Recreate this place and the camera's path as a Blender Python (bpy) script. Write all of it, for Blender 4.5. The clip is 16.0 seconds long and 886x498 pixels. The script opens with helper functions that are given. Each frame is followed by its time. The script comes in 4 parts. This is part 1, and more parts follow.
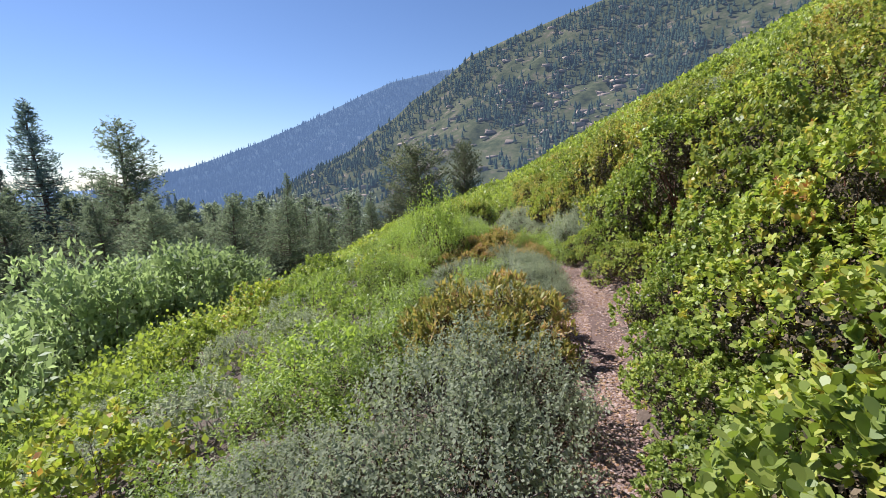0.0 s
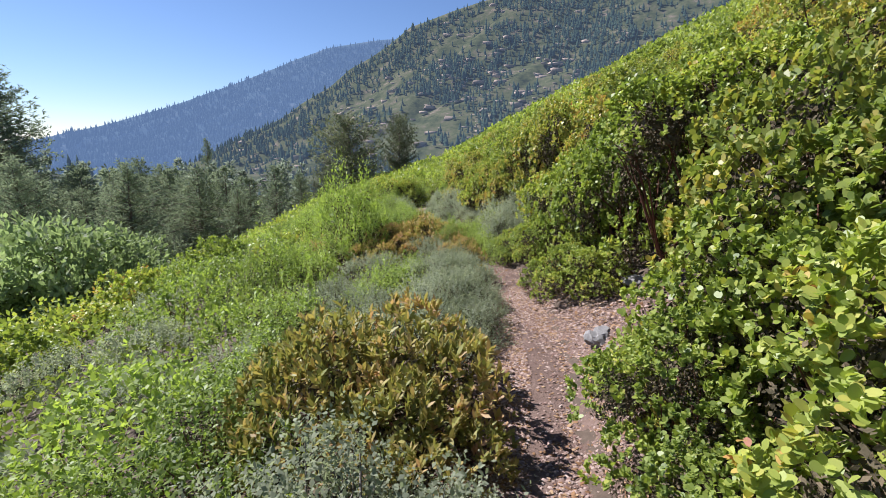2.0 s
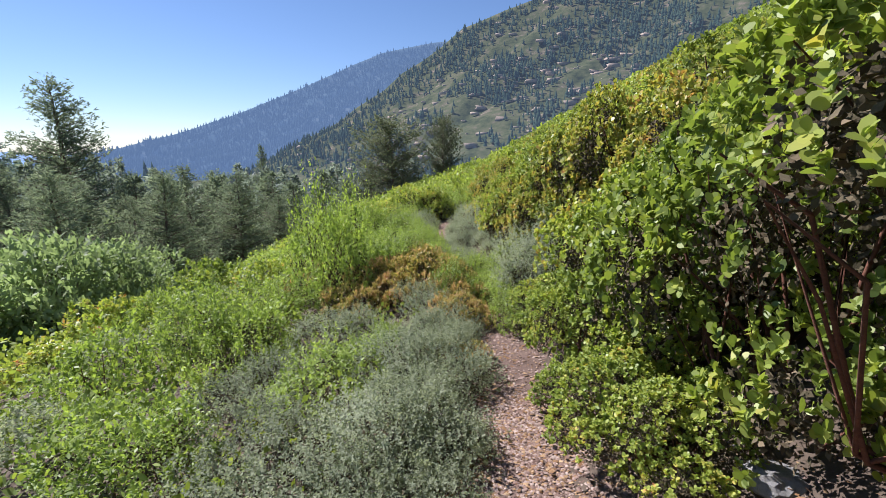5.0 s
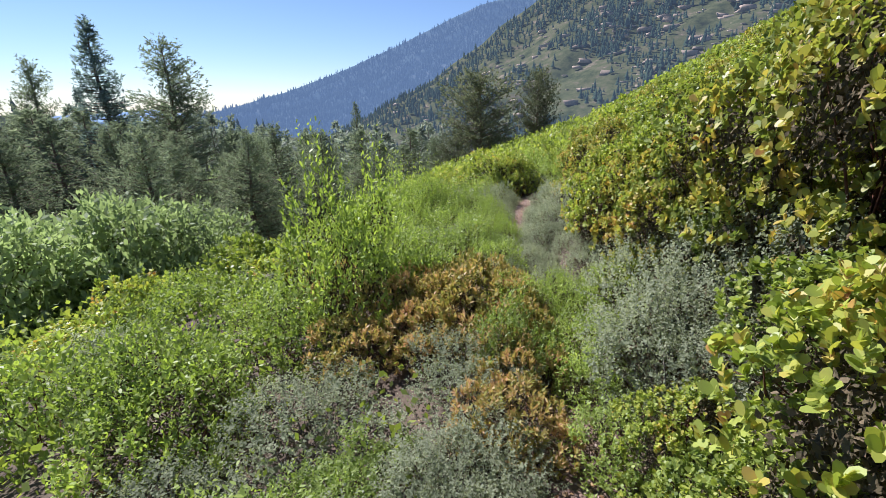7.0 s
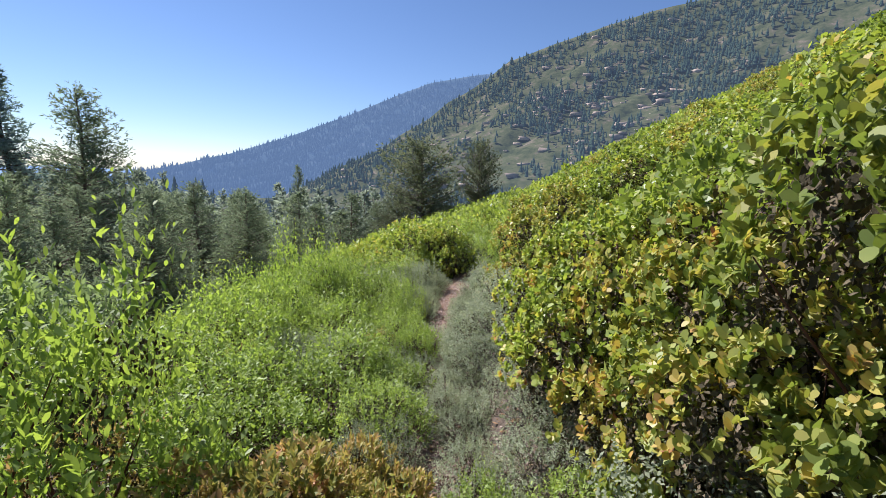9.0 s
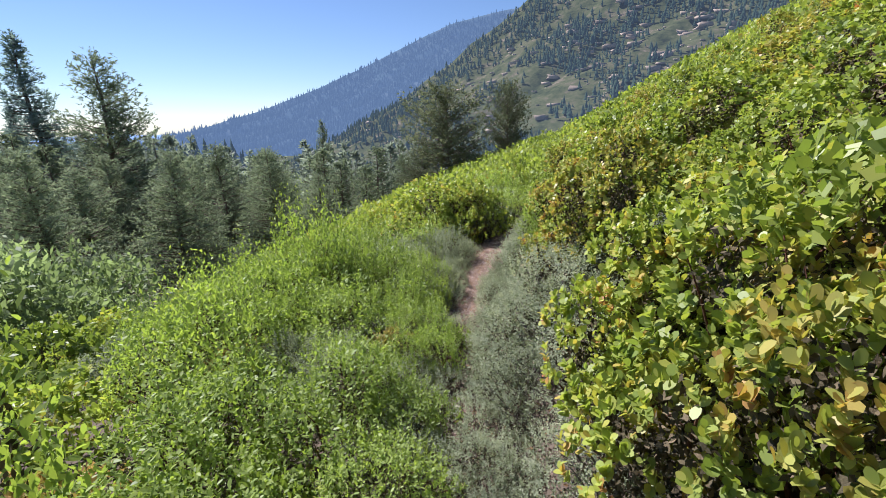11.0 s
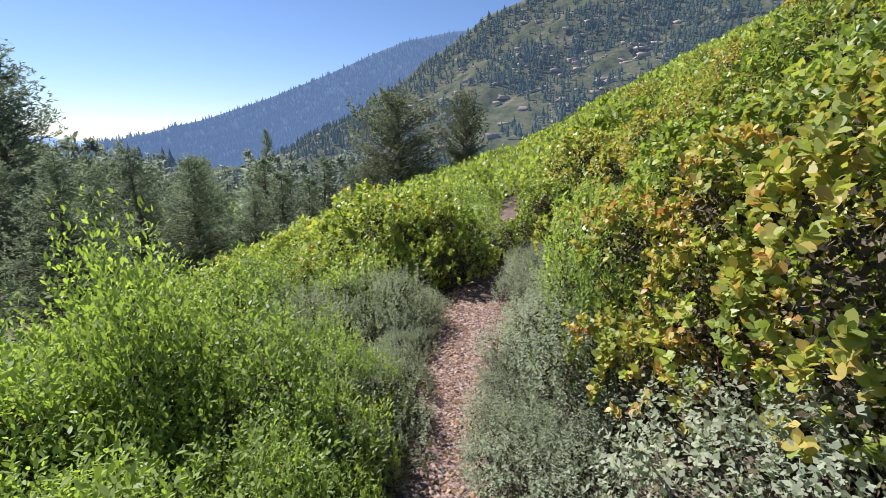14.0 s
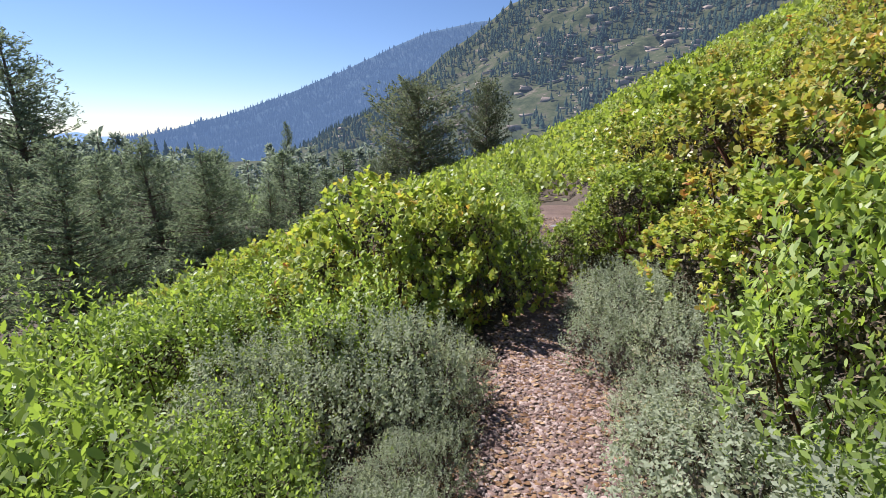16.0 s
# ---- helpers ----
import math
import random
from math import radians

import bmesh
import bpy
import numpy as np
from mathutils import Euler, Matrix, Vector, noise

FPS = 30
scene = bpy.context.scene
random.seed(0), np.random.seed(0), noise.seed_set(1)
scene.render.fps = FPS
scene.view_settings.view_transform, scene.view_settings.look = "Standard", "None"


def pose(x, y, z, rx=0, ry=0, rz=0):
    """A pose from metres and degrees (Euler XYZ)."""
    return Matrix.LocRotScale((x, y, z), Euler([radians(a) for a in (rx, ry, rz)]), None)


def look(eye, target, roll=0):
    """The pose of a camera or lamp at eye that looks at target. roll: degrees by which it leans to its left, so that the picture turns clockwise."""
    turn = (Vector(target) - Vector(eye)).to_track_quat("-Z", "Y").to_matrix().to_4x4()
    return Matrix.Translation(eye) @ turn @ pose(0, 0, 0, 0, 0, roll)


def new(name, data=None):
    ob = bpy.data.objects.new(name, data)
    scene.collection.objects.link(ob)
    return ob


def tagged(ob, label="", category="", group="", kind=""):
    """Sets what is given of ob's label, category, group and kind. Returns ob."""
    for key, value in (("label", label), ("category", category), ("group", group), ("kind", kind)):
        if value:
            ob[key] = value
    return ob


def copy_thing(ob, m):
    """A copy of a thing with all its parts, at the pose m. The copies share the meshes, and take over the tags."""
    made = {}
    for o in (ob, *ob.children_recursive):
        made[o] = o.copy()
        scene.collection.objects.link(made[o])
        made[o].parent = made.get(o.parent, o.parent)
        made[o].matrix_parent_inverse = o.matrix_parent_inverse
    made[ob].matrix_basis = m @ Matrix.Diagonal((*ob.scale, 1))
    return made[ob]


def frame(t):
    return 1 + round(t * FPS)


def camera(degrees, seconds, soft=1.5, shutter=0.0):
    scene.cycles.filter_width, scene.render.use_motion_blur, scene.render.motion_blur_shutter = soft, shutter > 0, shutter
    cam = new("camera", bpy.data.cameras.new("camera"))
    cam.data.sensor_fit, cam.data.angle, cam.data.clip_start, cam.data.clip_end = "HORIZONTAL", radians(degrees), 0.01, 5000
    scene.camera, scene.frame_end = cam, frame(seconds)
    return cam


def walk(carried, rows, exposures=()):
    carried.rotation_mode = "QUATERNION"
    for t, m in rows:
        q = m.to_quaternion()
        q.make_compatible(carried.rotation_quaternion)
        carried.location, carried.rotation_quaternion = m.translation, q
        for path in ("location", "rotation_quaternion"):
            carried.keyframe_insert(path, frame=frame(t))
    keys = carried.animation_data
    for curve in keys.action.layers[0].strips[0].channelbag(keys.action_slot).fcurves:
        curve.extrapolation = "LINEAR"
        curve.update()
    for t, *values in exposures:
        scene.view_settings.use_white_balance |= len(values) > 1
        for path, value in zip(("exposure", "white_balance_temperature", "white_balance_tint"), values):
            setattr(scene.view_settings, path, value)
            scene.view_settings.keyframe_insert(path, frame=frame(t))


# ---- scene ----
cam = camera(89.0, 16.0, soft=0.8)
PATH = [
    (0.0, look((0.000, 0.000, 1.538), (-0.027, 1.969, 1.186), -2.26)),
    (0.5, look((0.027, 0.474, 1.563), (-0.031, 2.457, 1.307), 0.68)),
    (1.0, look((0.126, 0.908, 1.554), (-0.112, 2.880, 1.313), 1.39)),
    (1.5, look((0.197, 1.195, 1.514), (0.082, 3.154, 1.126), 1.82)),
    (2.0, look((0.367, 1.417, 1.508), (0.617, 3.348, 1.049), 0.63)),
    (2.5, look((0.406, 1.600, 1.542), (0.661, 3.529, 1.080), -3.91)),
    (3.0, look((0.544, 1.884, 1.510), (0.890, 3.798, 1.049), -3.38)),
    (3.5, look((0.702, 2.195, 1.541), (0.774, 4.145, 1.104), -3.52)),
    (3.7, look((0.746, 2.309, 1.531), (0.738, 4.261, 1.096), -4.02)),
    (5.8, look((1.401, 4.099, 1.608), (1.427, 6.045, 1.145), 1.63)),
    (6.0, look((1.423, 4.303, 1.608), (1.409, 6.248, 1.139), 1.87)),
    (6.5, look((1.429, 4.863, 1.563), (1.376, 6.778, 0.987), 6.10)),
    (7.0, look((1.427, 5.451, 1.537), (1.064, 7.317, 0.918), -0.75)),
    (7.5, look((1.502, 6.043, 1.540), (1.430, 7.942, 0.917), -0.83)),
    (8.0, look((1.626, 6.590, 1.532), (1.650, 8.561, 1.196), -2.58)),
    (8.5, look((1.640, 7.157, 1.464), (1.725, 9.139, 1.205), -0.91)),
    (9.0, look((1.622, 7.513, 1.391), (1.485, 9.479, 1.053), 1.83)),
    (9.2, look((1.594, 7.603, 1.418), (1.288, 9.549, 1.073), 2.06)),
    (11.3, look((1.599, 8.749, 1.409), (1.319, 10.641, 0.823), -2.39)),
    (11.5, look((1.569, 8.928, 1.398), (1.245, 10.809, 0.801), -2.64)),
    (12.0, look((1.394, 9.362, 1.284), (0.959, 11.217, 0.677), 2.06)),
    (12.5, look((1.324, 9.868, 1.224), (0.815, 11.732, 0.707), -0.01)),
    (13.0, look((1.333, 10.325, 1.189), (1.135, 12.279, 0.811), 1.00)),
    (13.5, look((1.324, 10.732, 1.106), (1.221, 12.693, 0.724), 0.42)),
    (14.0, look((1.312, 11.038, 1.025), (1.257, 12.976, 0.532), 0.31)),
    (14.5, look((1.309, 11.307, 0.992), (1.340, 13.232, 0.448), 0.54)),
    (15.0, look((1.310, 11.676, 0.959), (1.345, 13.611, 0.451), 1.00)),
    (15.5, look((1.183, 12.015, 0.886), (1.068, 13.935, 0.340), 0.12)),
    (16.0, look((1.169, 12.431, 0.842), (1.024, 14.356, 0.319), -0.26)),
]
walk(cam, PATH, exposures=[(0.0, 0.97, 5760, 19)])

# ---- light ----
SUN_AZ, SUN_EL = -58.0, 46.0          # degrees from +y towards +x, and above the horizon
world = bpy.data.worlds.new("sky")
scene.world = world
world.use_nodes = True
wn = world.node_tree.nodes
sky = wn.new("ShaderNodeTexSky")
sky.sky_type = "NISHITA"
sky.sun_disc = False
sky.sun_elevation = radians(SUN_EL)
sky.sun_rotation = radians(SUN_AZ)
sky.altitude = 1800
sky.air_density, sky.dust_density, sky.ozone_density = 1.1, 0.12, 3.2
wn["Background"].inputs["Strength"].default_value = 0.058
world.node_tree.links.new(sky.outputs[0], wn["Background"].inputs["Color"])
sun_data = bpy.data.lights.new("sun", "SUN")
sun_data.energy, sun_data.angle, sun_data.color = 5.0, radians(0.53), (1.0, 0.95, 0.86)
sun = new("sun", sun_data)
_dir = Vector((math.sin(radians(SUN_AZ)) * math.cos(radians(SUN_EL)),
               math.cos(radians(SUN_AZ)) * math.cos(radians(SUN_EL)), math.sin(radians(SUN_EL))))
sun.matrix_world = look(_dir * 60, (0, 0, 0))

# ---- materials ----
rng = np.random.default_rng(7)


def nodes_of(name):
    m = bpy.data.materials.new(name)
    m.use_nodes = True
    t = m.node_tree
    t.nodes.clear()
    out = t.nodes.new("ShaderNodeOutputMaterial")
    return m, t, out


def add(t, kind, **inputs):
    n = t.nodes.new(kind)
    for k, v in inputs.items():
        n.inputs[k.replace("_", " ")].default_value = v
    return n


def ramp(t, source, stops):
    r = t.nodes.new("ShaderNodeValToRGB")
    el = r.color_ramp.elements
    el[0].position, el[0].color = stops[0][0], (*stops[0][1], 1)
    el[1].position, el[1].color = stops[-1][0], (*stops[-1][1], 1)
    for p, c in stops[1:-1]:
        e = el.new(p)
        e.color = (*c, 1)
    t.links.new(source, r.inputs[0])
    return r.outputs[0]


def leaf_material(name, stops, through_tint, share=0.42, rough=0.48, gloss=0.28, patch=1.2):
    """Leaves: each its own tone, light comes through them, a waxy sheen."""
    m, t, out = nodes_of(name)
    geo = t.nodes.new("ShaderNodeNewGeometry")
    tc = t.nodes.new("ShaderNodeTexCoord")
    nz = add(t, "ShaderNodeTexNoise", Scale=patch, Detail=3.0)
    t.links.new(tc.outputs["Object"], nz.inputs["Vector"])
    own = t.nodes.new("ShaderNodeMath")
    own.operation = "MULTIPLY_ADD"
    own.inputs[1].default_value = 0.45
    t.links.new(geo.outputs["Random Per Island"], own.inputs[0])
    info = t.nodes.new("ShaderNodeObjectInfo")
    each = t.nodes.new("ShaderNodeMath")
    each.operation = "MULTIPLY_ADD"
    each.inputs[1].default_value, each.inputs[2].default_value = 0.26, -0.36
    t.links.new(info.outputs["Random"], each.inputs[0])
    t.links.new(each.outputs[0], own.inputs[2])
    grp = t.nodes.new("ShaderNodeMath")
    grp.operation = "MULTIPLY_ADD"
    grp.inputs[1].default_value = 1.05
    t.links.new(nz.outputs["Fac"], grp.inputs[0])
    t.links.new(own.outputs[0], grp.inputs[2])
    col = ramp(t, grp.outputs[0], stops)
    amt = t.nodes.new("ShaderNodeMath")
    amt.operation = "MULTIPLY_ADD"
    amt.inputs[1].default_value, amt.inputs[2].default_value = 0.7, 0.56
    t.links.new(nz.outputs["Fac"], amt.inputs[0])
    am2 = t.nodes.new("ShaderNodeMath")
    am2.operation = "MULTIPLY_ADD"
    am2.inputs[1].default_value = 0.24
    t.links.new(info.outputs["Random"], am2.inputs[0])
    t.links.new(amt.outputs[0], am2.inputs[2])
    mul = t.nodes.new("ShaderNodeVectorMath")
    mul.operation = "SCALE"
    t.links.new(col, mul.inputs[0])
    t.links.new(am2.outputs[0], mul.inputs["Scale"])
    p = add(t, "ShaderNodeBsdfPrincipled", Roughness=rough)
    p.inputs["Specular IOR Level"].default_value = gloss
    t.links.new(mul.outputs[0], p.inputs["Base Color"])
    tr = t.nodes.new("ShaderNodeBsdfTranslucent")
    tint = t.nodes.new("ShaderNodeVectorMath")
    tint.operation = "MULTIPLY"
    tint.inputs[1].default_value = through_tint
    t.links.new(mul.outputs[0], tint.inputs[0])
    t.links.new(tint.outputs[0], tr.inputs["Color"])
    mix = add(t, "ShaderNodeMixShader", Fac=share)
    t.links.new(p.outputs[0], mix.inputs[1])
    t.links.new(tr.outputs[0], mix.inputs[2])
    t.links.new(mix.outputs[0], out.inputs[0])
    return m


def rough_material(name, stops, scale=3.0, fine=40.0, bump=0.5, rough=0.9, dist=0.02, island=False):
    """Soil, bark and stone: two sizes of mottling and a bump."""
    m, t, out = nodes_of(name)
    tc = t.nodes.new("ShaderNodeTexCoord")
    big = add(t, "ShaderNodeTexNoise", Scale=scale, Detail=6.0, Roughness=0.65)
    small = add(t, "ShaderNodeTexNoise", Scale=fine, Detail=4.0, Roughness=0.7)
    for n in (big, small):
        t.links.new(tc.outputs["Object"], n.inputs["Vector"])
    mixv = t.nodes.new("ShaderNodeMath")
    mixv.operation = "MULTIPLY_ADD"
    mixv.inputs[1].default_value = 0.5
    t.links.new(small.outputs["Fac"], mixv.inputs[0])
    half = t.nodes.new("ShaderNodeMath")
    half.operation = "MULTIPLY"
    half.inputs[1].default_value = 0.5
    if island:
        geo = t.nodes.new("ShaderNodeNewGeometry")
        t.links.new(geo.outputs["Random Per Island"], half.inputs[0])
    else:
        t.links.new(big.outputs["Fac"], half.inputs[0])
    t.links.new(half.outputs[0], mixv.inputs[2])
    col = ramp(t, mixv.outputs[0], stops)
    p = add(t, "ShaderNodeBsdfPrincipled", Roughness=rough)
    p.inputs["Specular IOR Level"].default_value = 0.25
    t.links.new(col, p.inputs["Base Color"])
    b = add(t, "ShaderNodeBump", Strength=bump, Distance=dist)
    t.links.new(mixv.outputs[0], b.inputs["Height"])
    t.links.new(b.outputs[0], p.inputs["Normal"])
    t.links.new(p.outputs[0], out.inputs[0])
    return m


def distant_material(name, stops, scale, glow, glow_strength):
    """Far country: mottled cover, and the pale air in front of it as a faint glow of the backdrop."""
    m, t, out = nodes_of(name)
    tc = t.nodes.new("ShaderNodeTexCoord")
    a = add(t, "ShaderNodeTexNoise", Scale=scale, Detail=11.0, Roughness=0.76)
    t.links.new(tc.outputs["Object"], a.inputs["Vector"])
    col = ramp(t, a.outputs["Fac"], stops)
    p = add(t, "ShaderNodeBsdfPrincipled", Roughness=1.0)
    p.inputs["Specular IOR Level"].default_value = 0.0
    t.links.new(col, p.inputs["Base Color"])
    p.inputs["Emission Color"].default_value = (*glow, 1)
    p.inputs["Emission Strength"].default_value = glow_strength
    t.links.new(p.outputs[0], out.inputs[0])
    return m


M_MANZ = leaf_material("manzanita_leaf", [(0.0, (0.125, 0.18, 0.05)), (0.38, (0.225, 0.28, 0.06)), (0.66, (0.315, 0.355, 0.07)),
                                          (0.82, (0.39, 0.36, 0.075)), (0.93, (0.40, 0.24, 0.07)), (1.0, (0.30, 0.12, 0.06))], (1.4, 1.5, 0.7), share=0.38, rough=0.43, gloss=0.32, patch=2.4)
M_DRY = leaf_material("manzanita_dry_leaf", [(0.0, (0.13, 0.185, 0.05)), (0.38, (0.23, 0.275, 0.06)), (0.58, (0.32, 0.325, 0.075)),
                                             (0.79, (0.41, 0.32, 0.08)), (0.93, (0.38, 0.20, 0.075)), (1.0, (0.27, 0.11, 0.065))], (1.35, 1.4, 0.7), share=0.38, rough=0.43, gloss=0.32, patch=2.8)
M_GREY = leaf_material("whitethorn_leaf", [(0.0, (0.20, 0.225, 0.145)), (0.5, (0.29, 0.315, 0.21)), (0.85, (0.35, 0.37, 0.255)),
                                           (1.0, (0.37, 0.31, 0.22))], (1.15, 1.2, 0.85), share=0.46, rough=0.9, gloss=0.03, patch=2.5)
M_BROWN = leaf_material("chinquapin_leaf", [(0.0, (0.17, 0.20, 0.055)), (0.35, (0.26, 0.27, 0.07)), (0.55, (0.36, 0.31, 0.10)), (0.74, (0.42, 0.29, 0.14)),
                                            (0.9, (0.45, 0.28, 0.17)), (1.0, (0.34, 0.18, 0.11))], (1.35, 1.25, 0.75), share=0.38, patch=3.0)
M_SHOOT = leaf_material("cherry_leaf", [(0.0, (0.15, 0.205, 0.06)), (0.5, (0.245, 0.31, 0.08)), (0.85, (0.32, 0.38, 0.10)),
                                        (1.0, (0.37, 0.35, 0.08))], (1.4, 1.5, 0.6), share=0.44)
M_WILLOW = leaf_material("willow_leaf", [(0.0, (0.20, 0.245, 0.12)), (0.5, (0.30, 0.36, 0.18)), (1.0, (0.40, 0.45, 0.25))],
                         (1.15, 1.25, 0.8), share=0.45, rough=0.6, patch=0.5)
M_CARPET = leaf_material("slope_leaf", [(0.0, (0.14, 0.19, 0.05)), (0.5, (0.235, 0.29, 0.07)), (0.85, (0.31, 0.345, 0.085)),
                                        (1.0, (0.33, 0.26, 0.09))], (1.4, 1.45, 0.6), share=0.42, patch=0.35)
M_NEEDLE = leaf_material("pine_needle", [(0.0, (0.135, 0.17, 0.11)), (0.6, (0.215, 0.25, 0.165)), (1.0, (0.31, 0.34, 0.23))],
                         (1.1, 1.15, 0.9), share=0.45, rough=0.9, gloss=0.04, patch=0.3)
# lighter needles for the far valley pines: haze put into their colour
M_HAZED = leaf_material("hazed_pine_needle", [(0.0, (0.18, 0.21, 0.17)), (0.6, (0.26, 0.29, 0.23)), (1.0, (0.35, 0.38, 0.30))],
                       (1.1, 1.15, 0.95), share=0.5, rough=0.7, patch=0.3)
M_SPUR = leaf_material("spur_pine_needle", [(0.0, (0.09, 0.105, 0.065)), (0.6, (0.15, 0.165, 0.10)), (1.0, (0.23, 0.235, 0.15))],
                       (1.1, 1.15, 0.9), share=0.35, rough=0.9, gloss=0.04, patch=0.3)
M_FIR = leaf_material("fir_needle", [(0.0, (0.15, 0.195, 0.17)), (0.6, (0.23, 0.29, 0.255)), (1.0, (0.32, 0.37, 0.33))],
                      (1.0, 1.1, 0.95), share=0.35, rough=0.9, gloss=0.04, patch=0.3)
# shrub cores: dead-leaf brown kept dark, standing in for shade between the leaves
M_CORE = rough_material("core_shade_foliage", [(0.25, (0.05, 0.042, 0.022)), (0.55, (0.10, 0.08, 0.045)), (0.85, (0.19, 0.14, 0.085))], 6, 40, island=True)
M_TWIG = rough_material("red_bark", [(0.25, (0.07, 0.03, 0.02)), (0.6, (0.15, 0.065, 0.04)), (0.85, (0.24, 0.15, 0.11))], 20, 90)
M_GTWIG = rough_material("grey_twig", [(0.25, (0.12, 0.10, 0.08)), (0.8, (0.34, 0.31, 0.27))], 20, 90)
M_BARK = rough_material("pine_bark", [(0.25, (0.09, 0.065, 0.05)), (0.6, (0.18, 0.135, 0.105)), (0.85, (0.27, 0.21, 0.17))], 2, 14, 1.0, dist=0.05)
M_SOIL = rough_material("slope_soil", [(0.3, (0.045, 0.032, 0.022)), (0.55, (0.095, 0.07, 0.05)), (0.8, (0.18, 0.14, 0.105))], 1.5, 30, 0.7)
M_TRAIL = rough_material("trail_dirt", [(0.3, (0.075, 0.048, 0.036)), (0.55, (0.16, 0.108, 0.083)), (0.8, (0.27, 0.20, 0.16))], 4, 60, 0.8)
M_CHIP = rough_material("granite_chip", [(0.2, (0.12, 0.072, 0.055)), (0.5, (0.25, 0.168, 0.132)), (0.8, (0.41, 0.325, 0.27))], 3, 60, 0.3, island=True)
M_LITTER = rough_material("dry_leaf", [(0.2, (0.14, 0.07, 0.03)), (0.5, (0.24, 0.14, 0.07)), (0.8, (0.40, 0.28, 0.16))], 3, 60, 0.2, island=True)
M_STONE = rough_material("grey_granite", [(0.3, (0.13, 0.125, 0.115)), (0.5, (0.23, 0.22, 0.205)), (0.75, (0.35, 0.335, 0.31))], 5, 90, 0.5, dist=0.008)
# mountainside, its trees and rock: haze of distance put in as faint bluish emission
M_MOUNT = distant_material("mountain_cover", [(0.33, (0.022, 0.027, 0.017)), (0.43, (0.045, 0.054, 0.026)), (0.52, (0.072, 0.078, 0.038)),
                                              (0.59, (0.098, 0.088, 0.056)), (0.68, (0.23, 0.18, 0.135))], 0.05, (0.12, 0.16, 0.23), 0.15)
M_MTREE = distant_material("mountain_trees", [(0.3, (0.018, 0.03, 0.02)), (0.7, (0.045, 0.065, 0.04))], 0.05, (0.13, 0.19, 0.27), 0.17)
# ridge, its conifers and far hill: thicker haze, put in as stronger blue emission
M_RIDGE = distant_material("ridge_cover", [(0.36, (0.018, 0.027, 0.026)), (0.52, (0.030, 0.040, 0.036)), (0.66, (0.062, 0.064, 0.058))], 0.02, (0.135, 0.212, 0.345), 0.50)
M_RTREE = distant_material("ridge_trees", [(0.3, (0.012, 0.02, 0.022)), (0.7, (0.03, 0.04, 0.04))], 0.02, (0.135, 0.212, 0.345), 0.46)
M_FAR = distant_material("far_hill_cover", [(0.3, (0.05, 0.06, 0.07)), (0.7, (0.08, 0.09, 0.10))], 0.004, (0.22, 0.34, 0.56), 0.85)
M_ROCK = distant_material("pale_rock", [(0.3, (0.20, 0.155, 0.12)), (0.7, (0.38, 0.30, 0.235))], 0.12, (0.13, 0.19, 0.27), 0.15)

# ---- ground ----
# the trail: y, x, z of its middle
TRAIL = np.array([(-14, -3.4, 0.2), (-6, -1.7, 0.05), (0, 0.12, 0), (1.4, 0.52, 0), (2.3, 0.78, 0), (3.2, 1.02, 0), (4.1, 1.32, 0.0), (5.4, 1.56, -0.02),
                  (6.5, 1.7, -0.05), (7.6, 1.68, -0.1), (8.8, 1.6, -0.14), (10.0, 1.36, -0.2), (11.0, 1.33, -0.3), (11.8, 1.28, -0.38),
                  (12.8, 1.24, -0.44), (13.6, 1.42, -0.44), (14.5, 1.6, -0.42), (16.3, 1.95, -0.42), (18.4, 2.42, -0.42), (22, 2.75, -0.6), (30, 3.6, -0.8),
                  (60, 7.0, -1.2)])


def smooth(a, b, v):
    k = np.clip((v - a) / (b - a), 0, 1)
    return k * k * (3 - 2 * k)


def trail_x(y):
    return np.interp(y, TRAIL[:, 0], TRAIL[:, 1])


def trail_z(y):
    return np.interp(y, TRAIL[:, 0], TRAIL[:, 2])


def wave(x, y, s, k):
    return np.sin(x / s + 1.3 * k) * np.cos(y / s * 1.1 + 2.1 * k) + 0.5 * np.sin((x * 0.7 - y) / s * 1.9 + k)


def ground(x, y):
    """Height of the ground: a trail cut into a hillside that rises to the right and falls, ever steeper, to a ravine."""
    x, y = np.asarray(x, float), np.asarray(y, float)
    d = x - trail_x(y)
    right = np.maximum(d - 0.30, 0)
    left = np.maximum(-d - 0.28, 0)
    z = trail_z(y) + 0.56 * right + 0.10 * smooth(0, 0.25, right) - 0.0016 * right ** 2 * (right < 120)
    z = z - 0.25 * left - 0.011 * left ** 2
    z = z + 0.05 * wave(x, y, 0.9, 1) * smooth(0.2, 1.2, np.abs(d)) + 0.22 * wave(x, y, 4.3, 2) * smooth(2, 8, np.abs(d))
    z = z - 0.010 * np.maximum(y - 50, 0) ** 2 - 0.012 * np.maximum(-y - 20, 0) ** 2
    floor = -6.6 - 0.085 * np.maximum(y - 22, 0) * (y < 160) - 11.7 * (y >= 160) + 0.4 * wave(x, y, 7, 4) + 0.035 * np.maximum(-x - 40, 0) * (x > -160)
    floor = np.maximum(floor, -22)
    k = 1.2
    h = np.clip(0.5 + 0.5 * (z - floor) / k, 0, 1)
    return floor * (1 - h) + z * h + k * h * (1 - h)


